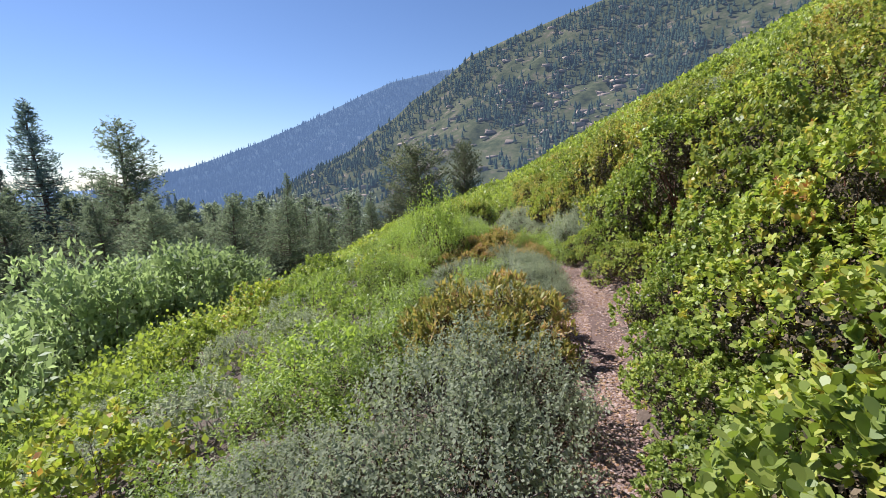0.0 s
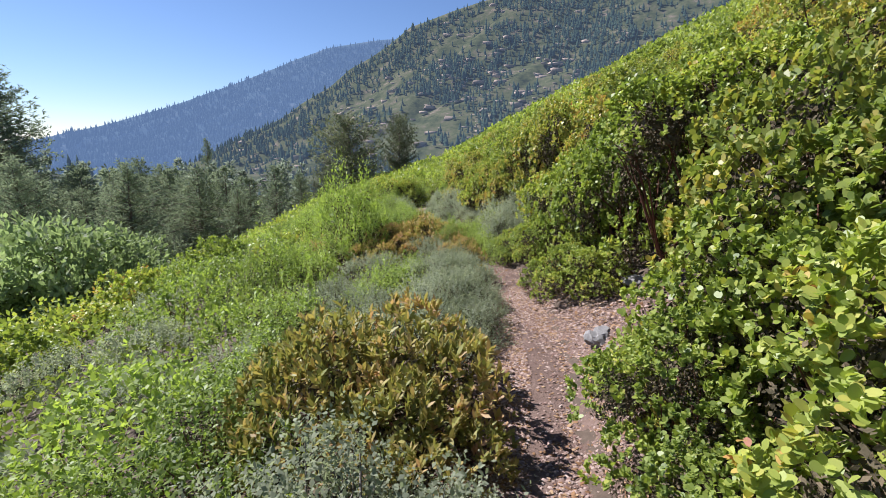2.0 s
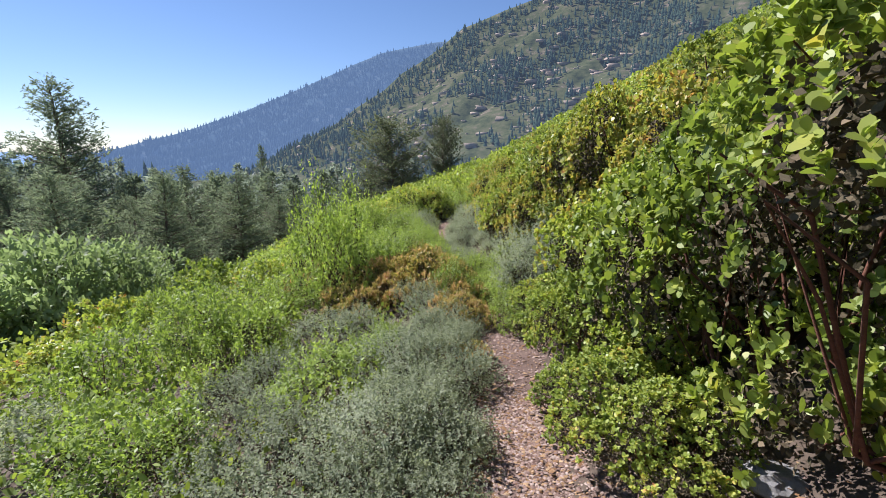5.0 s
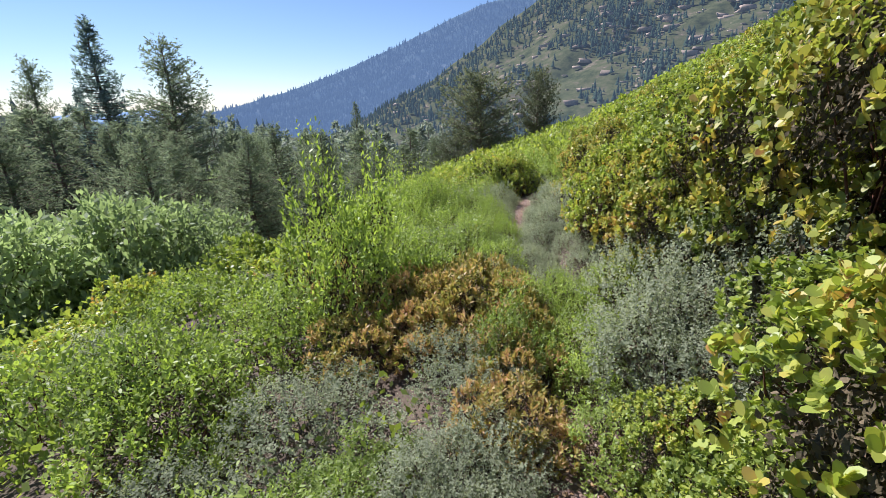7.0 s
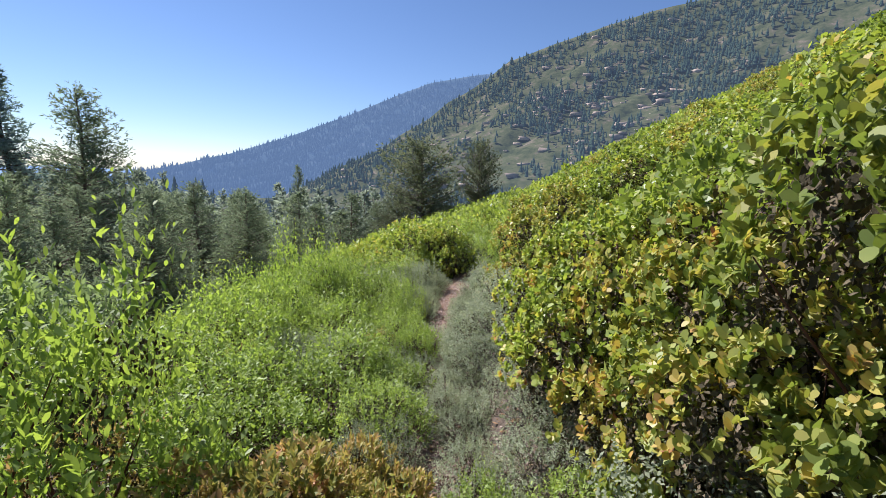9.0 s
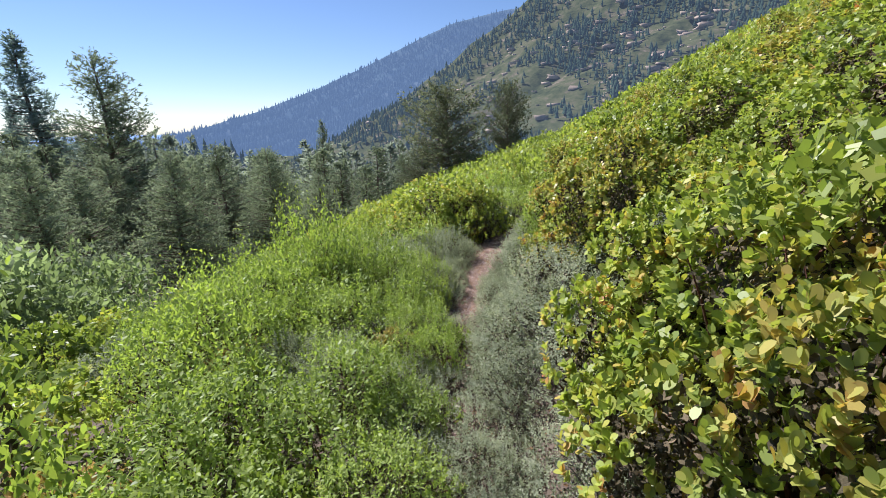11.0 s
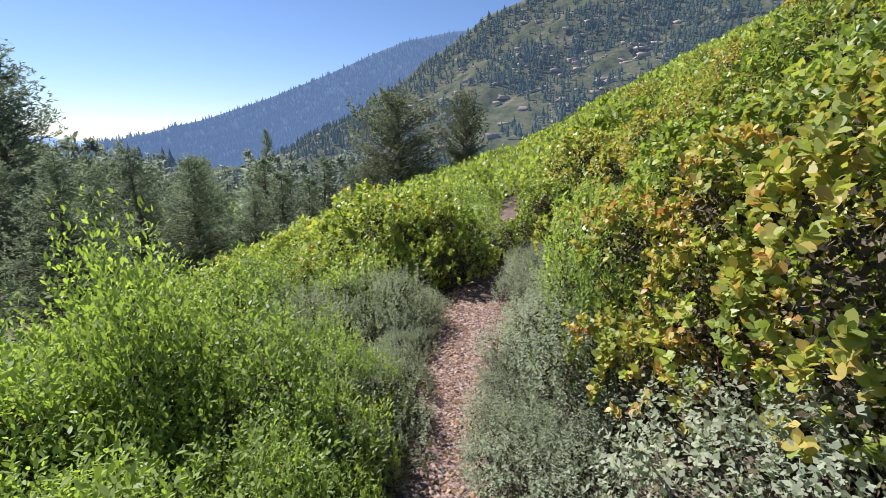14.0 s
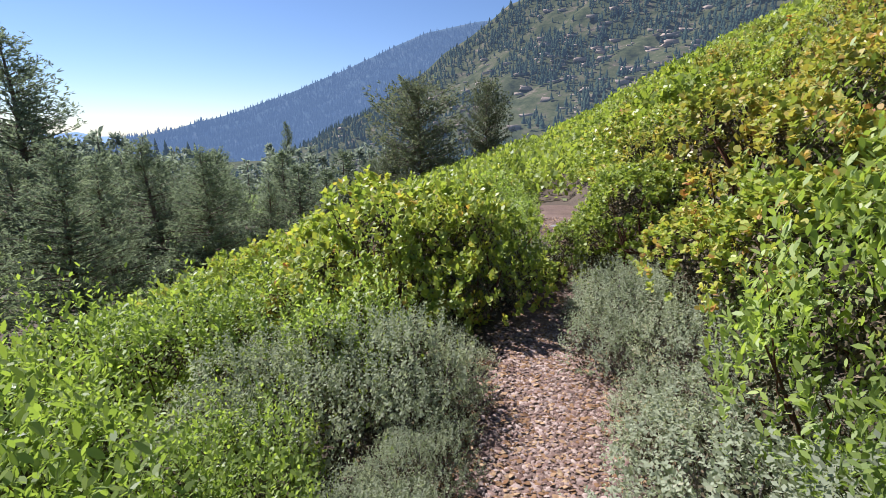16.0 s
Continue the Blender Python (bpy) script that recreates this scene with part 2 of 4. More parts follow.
def mesh_grid(name, X, Y, Z, mat):
    n, m = X.shape
    v = np.stack([X, Y, Z], -1).reshape(-1, 3)
    i = np.arange(n * m).reshape(n, m)
    f = np.stack([i[:-1, :-1], i[1:, :-1], i[1:, 1:], i[:-1, 1:]], -1).reshape(-1, 4)
    me = mesh_np(name, v, f, mat)
    me.polygons.foreach_set("use_smooth", np.ones(len(f), bool))
    return me


def mesh_np(name, v, f, mat):
    """A mesh from arrays of places and of faces that all have the same number of corners."""
    v, f = np.asarray(v, np.float32), np.asarray(f, np.int32)
    me = bpy.data.meshes.new(name)
    me.vertices.add(len(v))
    me.vertices.foreach_set("co", v.ravel())
    me.loops.add(f.size)
    me.loops.foreach_set("vertex_index", f.ravel())
    me.polygons.add(len(f))
    me.polygons.foreach_set("loop_start", np.arange(len(f), dtype=np.int32) * f.shape[1])
    me.materials.append(mat)
    me.update(calc_edges=True)
    return me


def part(name, me, parent=None, label=""):
    ob = new(name, me)
    if parent is not None:
        ob.parent = parent
    return tagged(ob, label)


# one sheet: fine near the walk, coarse towards the horizon
_r = np.concatenate([np.linspace(0.0, 12, 80), 12 * (1.06 ** np.arange(1, 110))])
_r = _r[_r < 4600]
_a = np.linspace(0, 2 * np.pi, 241)
R, A = np.meshgrid(_r, _a, indexing="ij")
GX, GY = 1.2 + R * np.cos(A), 8.0 + R * np.sin(A)
GZ = np.where(R < 170, ground(GX, GY), 0)
far = smooth(90, 170, R)
GZ = GZ * (1 - far) + np.where(R >= 90, -22.0 - 0.11 * (R - 90), 0) * far
ground_ob = new("ground", mesh_grid("ground", GX, GY, GZ, M_SOIL))
tagged(ground_ob, "brown hillside soil under dense chaparral shrubs", "ground", kind="structure")

# the trail bed, a strip just above the slope
_s = np.linspace(-10, 20.5, 300)
_w = np.linspace(-1, 1, 33)
S, W = np.meshgrid(_s, _w, indexing="ij")
half_w = 0.36 + 0.03 * np.sin(S * 2.3) + 0.04 * np.sin(S * 5.1 + W * 2)
half_w = half_w + 0.80 * np.exp(-((S - 3.9) / 0.7) ** 2) * (W > 0)
TX = trail_x(S) + W * half_w
TZ = ground(TX, S) + 0.014 * (1 - np.abs(W) ** 4) - 0.02 * (np.abs(W) > 0.99)
trail_ob = new("trail", mesh_grid("trail", TX, S, TZ, M_TRAIL))
tagged(trail_ob, "narrow pinkish decomposed-granite footpath through shrubs", "path", kind="structure")


def range_of_hills(name, mat, knots, r0, r1, low, relief, label):
    """A mountain side: from its foot at r0 up to a crest at r1 whose height over the horizon follows the knots (degrees)."""
    k = np.array(knots, float)
    az = np.radians(np.linspace(k[0, 0], k[-1, 0], 260))
    s = np.linspace(0, 1.0, 70)
    AZ, SS = np.meshgrid(az, s, indexing="ij")
    top = np.tan(np.radians(np.interp(np.degrees(AZ), k[:, 0], k[:, 1])))
    rr = r0 + (r1 - r0) * SS
    bulge = np.tan(radians(low)) + (top - np.tan(radians(low))) * SS ** 0.85
    X, Y = rr * np.sin(AZ), rr * np.cos(AZ)
    Z = 1.5 + rr * bulge
    edge = np.minimum(SS * 5, 1) * np.minimum((1 - SS) * 6 + 0.15, 1)
    g = relief
    Z = Z + edge * g * (wave(X, Y, g * 6.0, 1) * 0.5 + wave(X, Y, g * 2.2, 3) * 0.3 + wave(X, Y, g * 1.0, 5) * 0.15)
    # the far side falls away behind the crest
    bx, by = X[:, -1:] * 1.25, Y[:, -1:] * 1.25
    X, Y, Z = np.hstack([X, bx]), np.hstack([Y, by]), np.hstack([Z, np.full_like(bx, -60.0)])
    ob = new(name, mesh_grid(name, X, Y, Z, mat))
    tagged(ob, label, "mountain", kind="structure")
    return X, Y, Z


MAIN = [(-75, -6), (-50, -6), (-35, -6.3), (-29.5, -5.4), (-24, -3.9), (-18.3, -0.8), (-15.8, 0.5), (-11.5, 2.6), (-9.5, 4.2), (-6.1, 6.2), (-3.8, 8.2), (-1.2, 9.6), (1.2, 11.2),
        (3.3, 12.8), (7.9, 14.4), (14.4, 16.3), (18, 17.1), (24, 17.9), (29, 18.9), (45, 21), (90, 20), (130, 8)]
RIDGE = [(-52, -4), (-45, -2.4), (-40, -1.5), (-37.8, -1.0), (-34.7, -0.3), (-29, 1.3), (-22.9, 3.4), (-16.4, 6.0), (-9.8, 8.9), (-6.4, 10.3), (0.1, 11.5),
         (8, 12), (20, 10)]
FARH = [(-75, -1.8), (-60, -1.5), (-50, -0.8), (-45.6, -0.6), (-42.3, -0.3), (-39, -1.2), (-34, -2.2)]
WOODED = [(-200, 4), (-150, 5), (-110, 3), (-80, 1.0), (-62, 0.0), (-52, -0.8), (-45, -1.8), (-38, -2.4), (-30, -4), (-24, -7)]
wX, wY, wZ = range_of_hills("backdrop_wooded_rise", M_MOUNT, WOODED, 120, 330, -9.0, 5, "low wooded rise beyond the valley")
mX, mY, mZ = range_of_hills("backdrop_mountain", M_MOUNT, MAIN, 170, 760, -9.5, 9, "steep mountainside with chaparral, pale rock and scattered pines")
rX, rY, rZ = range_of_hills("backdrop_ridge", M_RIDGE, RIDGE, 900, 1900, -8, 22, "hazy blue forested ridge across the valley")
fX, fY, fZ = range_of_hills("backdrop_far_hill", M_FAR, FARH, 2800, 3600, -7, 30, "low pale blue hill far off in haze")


def spiky_woods(name, X, Y, Z, mat, count, size, pick, label):
    """Far conifers, too many to count: rough little spires of three ragged skirts each."""
    n, m = X.shape
    vs, fs, base = [], [], 0
    i = rng.integers(0, n - 1, count * 6)
    j = rng.random(count * 6)
    keep = pick(i / n, j)
    i, j = i[keep][:count], j[keep][:count]
    fj = j * (m - 3)
    j0 = fj.astype(int)
    u, w = rng.random(len(i))[:, None], (fj - j0)[:, None]

    def at(G):
        a = G[i, j0][:, None] * (1 - u) + G[i + 1, j0][:, None] * u
        b = G[i, j0 + 1][:, None] * (1 - u) + G[i + 1, j0 + 1][:, None] * u
        return (a * (1 - w) + b * w)[:, 0]
    bx, by, bz = at(X), at(Y), at(Z)
    h = size * (0.5 + rng.random(len(i)) ** 1.5)
    for lo, hi, rad in ((0.12, 0.62, 0.20), (0.36, 0.84, 0.15), (0.6, 1.0, 0.09)):
        k = 5
        ang = rng.random((len(i), 1)) * 6.28 + np.arange(k)[None] * 6.283 / k
        rr = h[:, None] * rad * (0.6 + 0.8 * rng.random((len(i), k)))
        ring = np.stack([bx[:, None] + rr * np.cos(ang), by[:, None] + rr * np.sin(ang), bz[:, None] + h[:, None] * (lo + 0.08 * rng.random((len(i), k)))], -1)
        tip = np.stack([bx, by, bz + h * hi], -1)[:, None]
        v = np.concatenate([tip, ring], 1)
        idx = base + np.arange(len(i))[:, None] * (k + 1)
        for q in range(k):
            fs.append(np.hstack([idx, idx + 1 + q, idx + 1 + (q + 1) % k]))
        vs.append(v.reshape(-1, 3))
        base += len(i) * (k + 1)
    ob = new(name, mesh_np(name, np.vstack(vs), np.vstack(fs), mat))
    tagged(ob, label, "trees", kind="stuff")


def groves(a, s):
    """Where the mountain's pines stand: in ragged groves, closing up towards the crest."""
    k = np.sin(a * 71 + s * 7) + np.sin(s * 19 - a * 43) + 0.7 * np.sin(a * 150 + s * 31) + 0.95 * rng.normal(size=len(a))
    return (k > 1.5 - 2.4 * s ** 3 - 1.3 * (a > 0.42) * (a < 0.56) * (s > 0.5)) & (s > 0.08) | (s > 0.95)


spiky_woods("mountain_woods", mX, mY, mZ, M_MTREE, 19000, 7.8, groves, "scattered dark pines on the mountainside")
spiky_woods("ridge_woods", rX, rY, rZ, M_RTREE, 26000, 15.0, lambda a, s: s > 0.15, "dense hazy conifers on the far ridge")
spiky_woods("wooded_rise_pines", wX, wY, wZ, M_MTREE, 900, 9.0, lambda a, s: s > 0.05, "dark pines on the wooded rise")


def outcrops():
    """Bare pale rock breaking through the mountainside: blunt, broken blocks, joined."""
    gg = np.random.default_rng(19)
    vs, fs, base = [], [], 0
    box = np.array([(x, y, z) for x in (-1, 1) for y in (-1, 1) for z in (-1, 1)], float)
    quads = np.array([(0, 1, 3, 2), (4, 6, 7, 5), (0, 4, 5, 1), (2, 3, 7, 6), (0, 2, 6, 4), (1, 5, 7, 3)])
    n, m = mX.shape
    az0 = np.degrees(np.arctan2(mX[:, 0], mY[:, 0]))
    for k in range(520):
        want = gg.choice((-12, -2, 6, 11, 14, 20)) + gg.normal() * 2.0
        i = int(np.argmin(np.abs(az0 - want)))
        j = int(np.clip(gg.normal() * 9 + (42 + 8 * math.sin(want)), 6, m - 6))
        size = 0.5 + 2.3 * gg.random() ** 2.5
        c = box * (1 + 0.35 * gg.normal(size=(8, 3))) * np.array([size * 2.0, size * 1.4, size * 0.6])
        vs.append(c + np.array([mX[i, j] + gg.normal() * 5, mY[i, j] + gg.normal() * 5, mZ[i, j]]))
        fs.append(quads + base)
        base += 8
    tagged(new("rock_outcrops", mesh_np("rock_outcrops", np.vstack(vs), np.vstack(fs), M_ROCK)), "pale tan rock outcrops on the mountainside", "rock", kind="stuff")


outcrops()


# ---- plants ----
def unit(v):
    return v / np.maximum(np.linalg.norm(v, axis=-1, keepdims=True), 1e-9)


OVAL = (np.array([0, 0.20, 0.52, 0.84, 1.0, 0.84, 0.52, 0.20]), np.array([0, 0.34, 0.50, 0.36, 0, -0.36, -0.50, -0.34]),
        np.array([0, 0.10, 0.15, 0.06, -0.04, 0.06, 0.15, 0.10]), np.array([(0, 1, 2, 3, 4, 5, 6, 7)]))
LANCE = (np.array([0, 0.28, 0.66, 1.0, 0.66, 0.28]), np.array([0, 0.42, 0.44, 0, -0.44, -0.42]),
         np.array([0, 0.12, 0.10, -0.06, 0.10, 0.12]), np.array([(0, 1, 2, 3, 4, 5)]))
DIAMOND = (np.array([0, 0.5, 1.0, 0.5]), np.array([0, 0.5, 0, -0.5]), np.array([0, 0.08, 0, 0.08]), np.array([(0, 1, 2, 3)]))


def leaves(P, D, N, L, W, form):
    """Corner places and faces of many leaves: at P, pointing along D, facing N."""
    a, b, c, f = form
    D = unit(D)
    S = unit(np.cross(D, N))
    N = np.cross(S, D)
    v = (P[:, None] + D[:, None] * (a[None, :, None] * L[:, None, None]) + S[:, None] * (b[None, :, None] * W[:, None, None])
         + N[:, None] * (c[None, :, None] * W[:, None, None]))
    k = len(a)
    faces = (np.arange(len(P))[:, None, None] * k + f[None]).reshape(-1, f.shape[1])
    return v.reshape(-1, 3), faces


def tubes(paths, sides=5):
    """Tapered limbs: each path is (places, radii)."""
    vs, fs, base = [], [], 0
    for pts, rad in paths:
        pts = np.asarray(pts, float)
        n = len(pts)
        ax = unit(np.gradient(pts, axis=0))
        ref = np.where(np.abs(ax[:, 2:3]) > 0.9, np.array([[1.0, 0, 0]]), np.array([[0, 0, 1.0]]))
        u = unit(np.cross(ax, ref))
        w = np.cross(ax, u)
        ang = np.arange(sides) * 2 * np.pi / sides
        ring = pts[:, None] + np.asarray(rad)[:, None, None] * (u[:, None] * np.cos(ang)[None, :, None] + w[:, None] * np.sin(ang)[None, :, None])
        vs.append(ring.reshape(-1, 3))
        i = base + np.arange(n * sides).reshape(n, sides)
        j = np.roll(i, -1, 1)
        fs.append(np.stack([i[:-1], j[:-1], j[1:], i[1:]], -1).reshape(-1, 4))
        base += n * sides
    return np.vstack(vs), np.vstack(fs)


def lobes_of(g, radius, height, count, raised=False):
    """The lumps of an uneven crown, set apart from one another, the outer ones low, with a skirt down to the ground."""
    ang = np.arange(count) * 2.4 + g.random(count) * 0.8
    rad = np.sqrt((np.arange(count) + 0.2) / count) * radius * 0.72 * (0.85 + 0.3 * g.random(count))
    r = radius * min(1.0, 2.9 / math.sqrt(count)) * (0.27 + 0.17 * g.random(count))
    top = height * (0.70 + 0.38 * g.random(count)) * (1 - 0.50 * (rad / radius) ** 2)
    z = np.maximum(top - r, r * 0.7)
    if raised:
        return np.stack([rad * np.cos(ang), rad * np.sin(ang), np.maximum(z, height * 0.52)], -1), r
    k = 7
    ring = np.arange(k) * 6.283 / k + g.random(k) * 0.6
    rr = radius * (0.22 + 0.13 * g.random(k))
    skirt = np.stack([radius * 0.70 * np.cos(ring), radius * 0.70 * np.sin(ring), rr * (0.5 + 0.9 * g.random(k))], -1)
    return np.vstack([np.stack([rad * np.cos(ang), rad * np.sin(ang), z], -1), skirt]), np.concatenate([r, rr])


def crown_points(g, c, r, count):
    """Places and outward ways on the outside of the lumps."""
    n = count * 7
    k = g.choice(len(c), n, p=r ** 2 / (r ** 2).sum())
    d = unit(g.normal(size=(n, 3)))
    d[:, 2] = np.where(d[:, 2] < -0.45, -d[:, 2], d[:, 2])
    deep = 0.86 + 0.20 * g.random((n, 1)) - 0.25 * (g.random((n, 1)) < 0.10)
    p = c[k] + d * r[k][:, None] * deep
    dist = np.linalg.norm(p[:, None] - c[None], axis=-1) / r[None]
    dist[np.arange(n), k] = 9
    ok = (dist.min(1) > 0.80) & (p[:, 2] > 0.015)
    return p[ok][:count], d[ok][:count]


def shrub(name, seed, leaf_mat, twig_mat, radius, height, lumps, shoots, per, length, width, form, shoot_len, rise, splay, label, category, group, long_shoots=0, stems=16, inner=0, raised=False):
    """A shrub: crooked stems from one root, rosettes of leaves on the outside of its lumps, and within them dark dead
    leaves and twigs that stand in for inner shade.
    """
    g = np.random.default_rng(seed)
    c, r = lobes_of(g, radius, height, lumps, raised)
    p, d = crown_points(g, c, r, shoots)
    axis = unit(d * (1 - rise) + np.array([0, 0, rise]) + g.normal(size=d.shape) * 0.22)
    sl = shoot_len * (0.6 + 0.8 * g.random(len(p)))
    if long_shoots:
        high = np.argsort(-p[:, 2] + 0.3 * height * g.random(len(p)))[:long_shoots]
        sl[high] *= 2.4
        axis[high] = unit(axis[high] * 0.4 + np.array([0, 0, 1.0]))
    q = np.repeat(np.arange(len(p)), per)
    s = np.tile((np.arange(per) + 0.5) / per, len(p)) + g.normal(size=len(q)) * 0.05
    turn = np.tile(np.arange(per) * 2.4, len(p)) + np.repeat(g.random(len(p)) * 6.28, per)
    a = axis[q]
    u = unit(np.cross(a, np.where(np.abs(a[:, 2:3]) > 0.95, np.array([[1.0, 0, 0]]), np.array([[0, 0, 1.0]]))))
    w = np.cross(a, u)
    out = u * np.cos(turn)[:, None] + w * np.sin(turn)[:, None]
    P = p[q] + a * (s * sl[q])[:, None] - a * (sl[q] * 0.5)[:, None]
    D = unit(a * (1 - splay) + out * splay + g.normal(size=a.shape) * 0.20)
    N = unit(a - out * 0.6 + g.normal(size=a.shape) * 0.35)
    size = (0.65 + 0.6 * g.random(len(q))) * np.where(s > 0.85, 0.75, 1.0)
    v, f = leaves(P, D, N, length * size, width * size, form)
    thing = new(name)
    part("foliage", mesh_np("foliage", v, f, leaf_mat), thing)
    # dark filler leaves deep in the lumps, so the gaps look shaded
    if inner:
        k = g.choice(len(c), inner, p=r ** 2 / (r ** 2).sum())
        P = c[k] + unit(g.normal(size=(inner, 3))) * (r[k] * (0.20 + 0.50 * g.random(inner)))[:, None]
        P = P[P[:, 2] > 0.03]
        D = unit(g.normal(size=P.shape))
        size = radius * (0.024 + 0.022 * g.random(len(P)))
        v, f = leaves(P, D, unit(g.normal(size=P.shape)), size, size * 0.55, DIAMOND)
        part("inner_foliage", mesh_np("inner_foliage", v, f, M_CORE), thing, "dull brown dead leaves and twigs inside, darkened to stand in for shade")
    paths = []
    for k in range(stems):
        t = p[g.integers(len(p))] * np.array([0.95, 0.95, 0.93])
        b = np.array([g.normal() * 0.06 * radius, g.normal() * 0.06 * radius, -0.12])
        m1 = b * 0.6 + t * 0.4 + g.normal(size=3) * 0.10 * radius - np.array([0, 0, 0.12 * height])
        m2 = b * 0.25 + t * 0.75 + g.normal(size=3) * 0.07 * radius
        k0 = 0.0105 * radius / 0.7 * (0.7 + 0.8 * g.random())
        paths.append(([b, m1, m2, t], [k0, k0 * 0.75, k0 * 0.5, k0 * 0.2]))
        for e in range(3):
            t2 = p[g.integers(len(p))]
            if np.linalg.norm(t2 - m2) < radius * 0.8:
                mid = (m1 + t2) / 2 + g.normal(size=3) * 0.05 * radius
                paths.append(([m1, mid, t2], [k0 * 0.5, k0 * 0.36, k0 * 0.12]))
    v, f = tubes(paths, 4)
    tagged(part("branch_frame", mesh_np("branch_frame", v, f, twig_mat), thing), kind="stuff")
    tagged(thing, label, category, group)
    return thing


L_MANZ = "dense manzanita shrub with oval yellow-green leaves and red bark"
L_DRY = "manzanita shrub with yellowing and orange-brown leaves among the green"
L_GREY = "low grey-green whitethorn shrub with tiny leaves beside the trail"
L_BROWN = "golden-brown chinquapin shrub with upright leathery leaves"
L_SHOOT = "bright green leafy shrub with tall upright shoots"
L_WILLOW = "soft grey-green willow thicket shrub in the ravine"


def kinds(make, count):
    return [make(i) for i in range(count)]


def manzanita(seed, mat, radius, height, lumps, shoots, per, length, width, form, shoot, label, stems, inner, raised=False):
    return shrub("manzanita_shrub", seed, mat, M_TWIG, radius, height, lumps, shoots, per, length, width, form, shoot, 0.55, 0.52, label, "shrub", "manzanita shrubs", stems=stems, inner=inner, raised=raised)


def whitethorn(seed, radius, shoots, per, length, width, stems, inner):
    return shrub("whitethorn_shrub", seed, M_GREY, M_GTWIG, radius, 0.55, 9, shoots, per, length, width, DIAMOND, 0.15, 0.34, 0.66, L_GREY, "shrub", "whitethorn shrubs", stems=stems, inner=inner)


def leafy(seed, radius, lumps, shoots, per, length, width, form, long_shoots, stems, inner):
    return shrub("leafy_shrub", seed, M_SHOOT, M_TWIG, radius, 0.74, lumps, shoots, per, length, width, form, 0.17, 0.66, 0.52, L_SHOOT, "shrub", "leafy green shrubs", long_shoots=long_shoots, stems=stems, inner=inner)


STOCK = {
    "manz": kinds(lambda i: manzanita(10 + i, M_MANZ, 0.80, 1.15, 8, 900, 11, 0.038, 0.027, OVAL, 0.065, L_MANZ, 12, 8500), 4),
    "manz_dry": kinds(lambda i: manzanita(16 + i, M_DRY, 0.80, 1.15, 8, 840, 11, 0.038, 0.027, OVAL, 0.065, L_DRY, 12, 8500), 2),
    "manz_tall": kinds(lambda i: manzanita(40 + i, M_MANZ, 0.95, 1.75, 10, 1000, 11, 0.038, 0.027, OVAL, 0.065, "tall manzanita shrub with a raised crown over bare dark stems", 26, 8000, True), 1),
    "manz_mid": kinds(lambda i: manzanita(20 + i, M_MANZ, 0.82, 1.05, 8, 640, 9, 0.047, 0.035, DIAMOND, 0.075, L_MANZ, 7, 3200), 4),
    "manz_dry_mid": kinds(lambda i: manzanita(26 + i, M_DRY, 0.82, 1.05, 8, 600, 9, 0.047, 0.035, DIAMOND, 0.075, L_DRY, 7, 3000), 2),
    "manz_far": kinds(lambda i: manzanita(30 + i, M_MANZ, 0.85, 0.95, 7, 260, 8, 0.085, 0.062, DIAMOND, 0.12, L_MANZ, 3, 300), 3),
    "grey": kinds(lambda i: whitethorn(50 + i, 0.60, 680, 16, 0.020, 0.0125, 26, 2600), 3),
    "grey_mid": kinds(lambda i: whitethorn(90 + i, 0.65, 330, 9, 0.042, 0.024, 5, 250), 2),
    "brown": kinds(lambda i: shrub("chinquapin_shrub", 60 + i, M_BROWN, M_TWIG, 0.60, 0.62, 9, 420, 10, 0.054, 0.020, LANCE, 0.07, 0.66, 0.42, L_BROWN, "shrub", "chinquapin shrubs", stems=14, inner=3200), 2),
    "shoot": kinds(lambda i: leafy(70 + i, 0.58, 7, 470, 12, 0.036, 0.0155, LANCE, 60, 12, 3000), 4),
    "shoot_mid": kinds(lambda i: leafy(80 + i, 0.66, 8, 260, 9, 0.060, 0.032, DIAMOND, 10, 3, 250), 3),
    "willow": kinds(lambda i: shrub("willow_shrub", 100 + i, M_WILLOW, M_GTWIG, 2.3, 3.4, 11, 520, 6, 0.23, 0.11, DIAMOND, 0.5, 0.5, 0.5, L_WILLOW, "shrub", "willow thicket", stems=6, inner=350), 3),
}
used = {k: 0 for k in STOCK}
pick = random.Random(5)


def plant(kind, x, y, s=1.0, tall=1.0, sink=0.04, turn=None):
    """Sets a shrub on the ground; the first of each form stands in person, the others are copies."""
    forms = STOCK[kind]
    n = used[kind]
    used[kind] += 1
    z = float(ground(x, y)) - sink
    a = pick.random() * 360 if turn is None else turn
    m = pose(x, y, z, 0, 0, a) @ Matrix.Diagonal((s, s, s * tall, 1))
    ob = forms[n % len(forms)]
    if n < len(forms):
        ob.matrix_basis = m
        return ob
    twin = copy_thing(ob, pose(0, 0, 0))
    twin.matrix_basis = m
    return twin


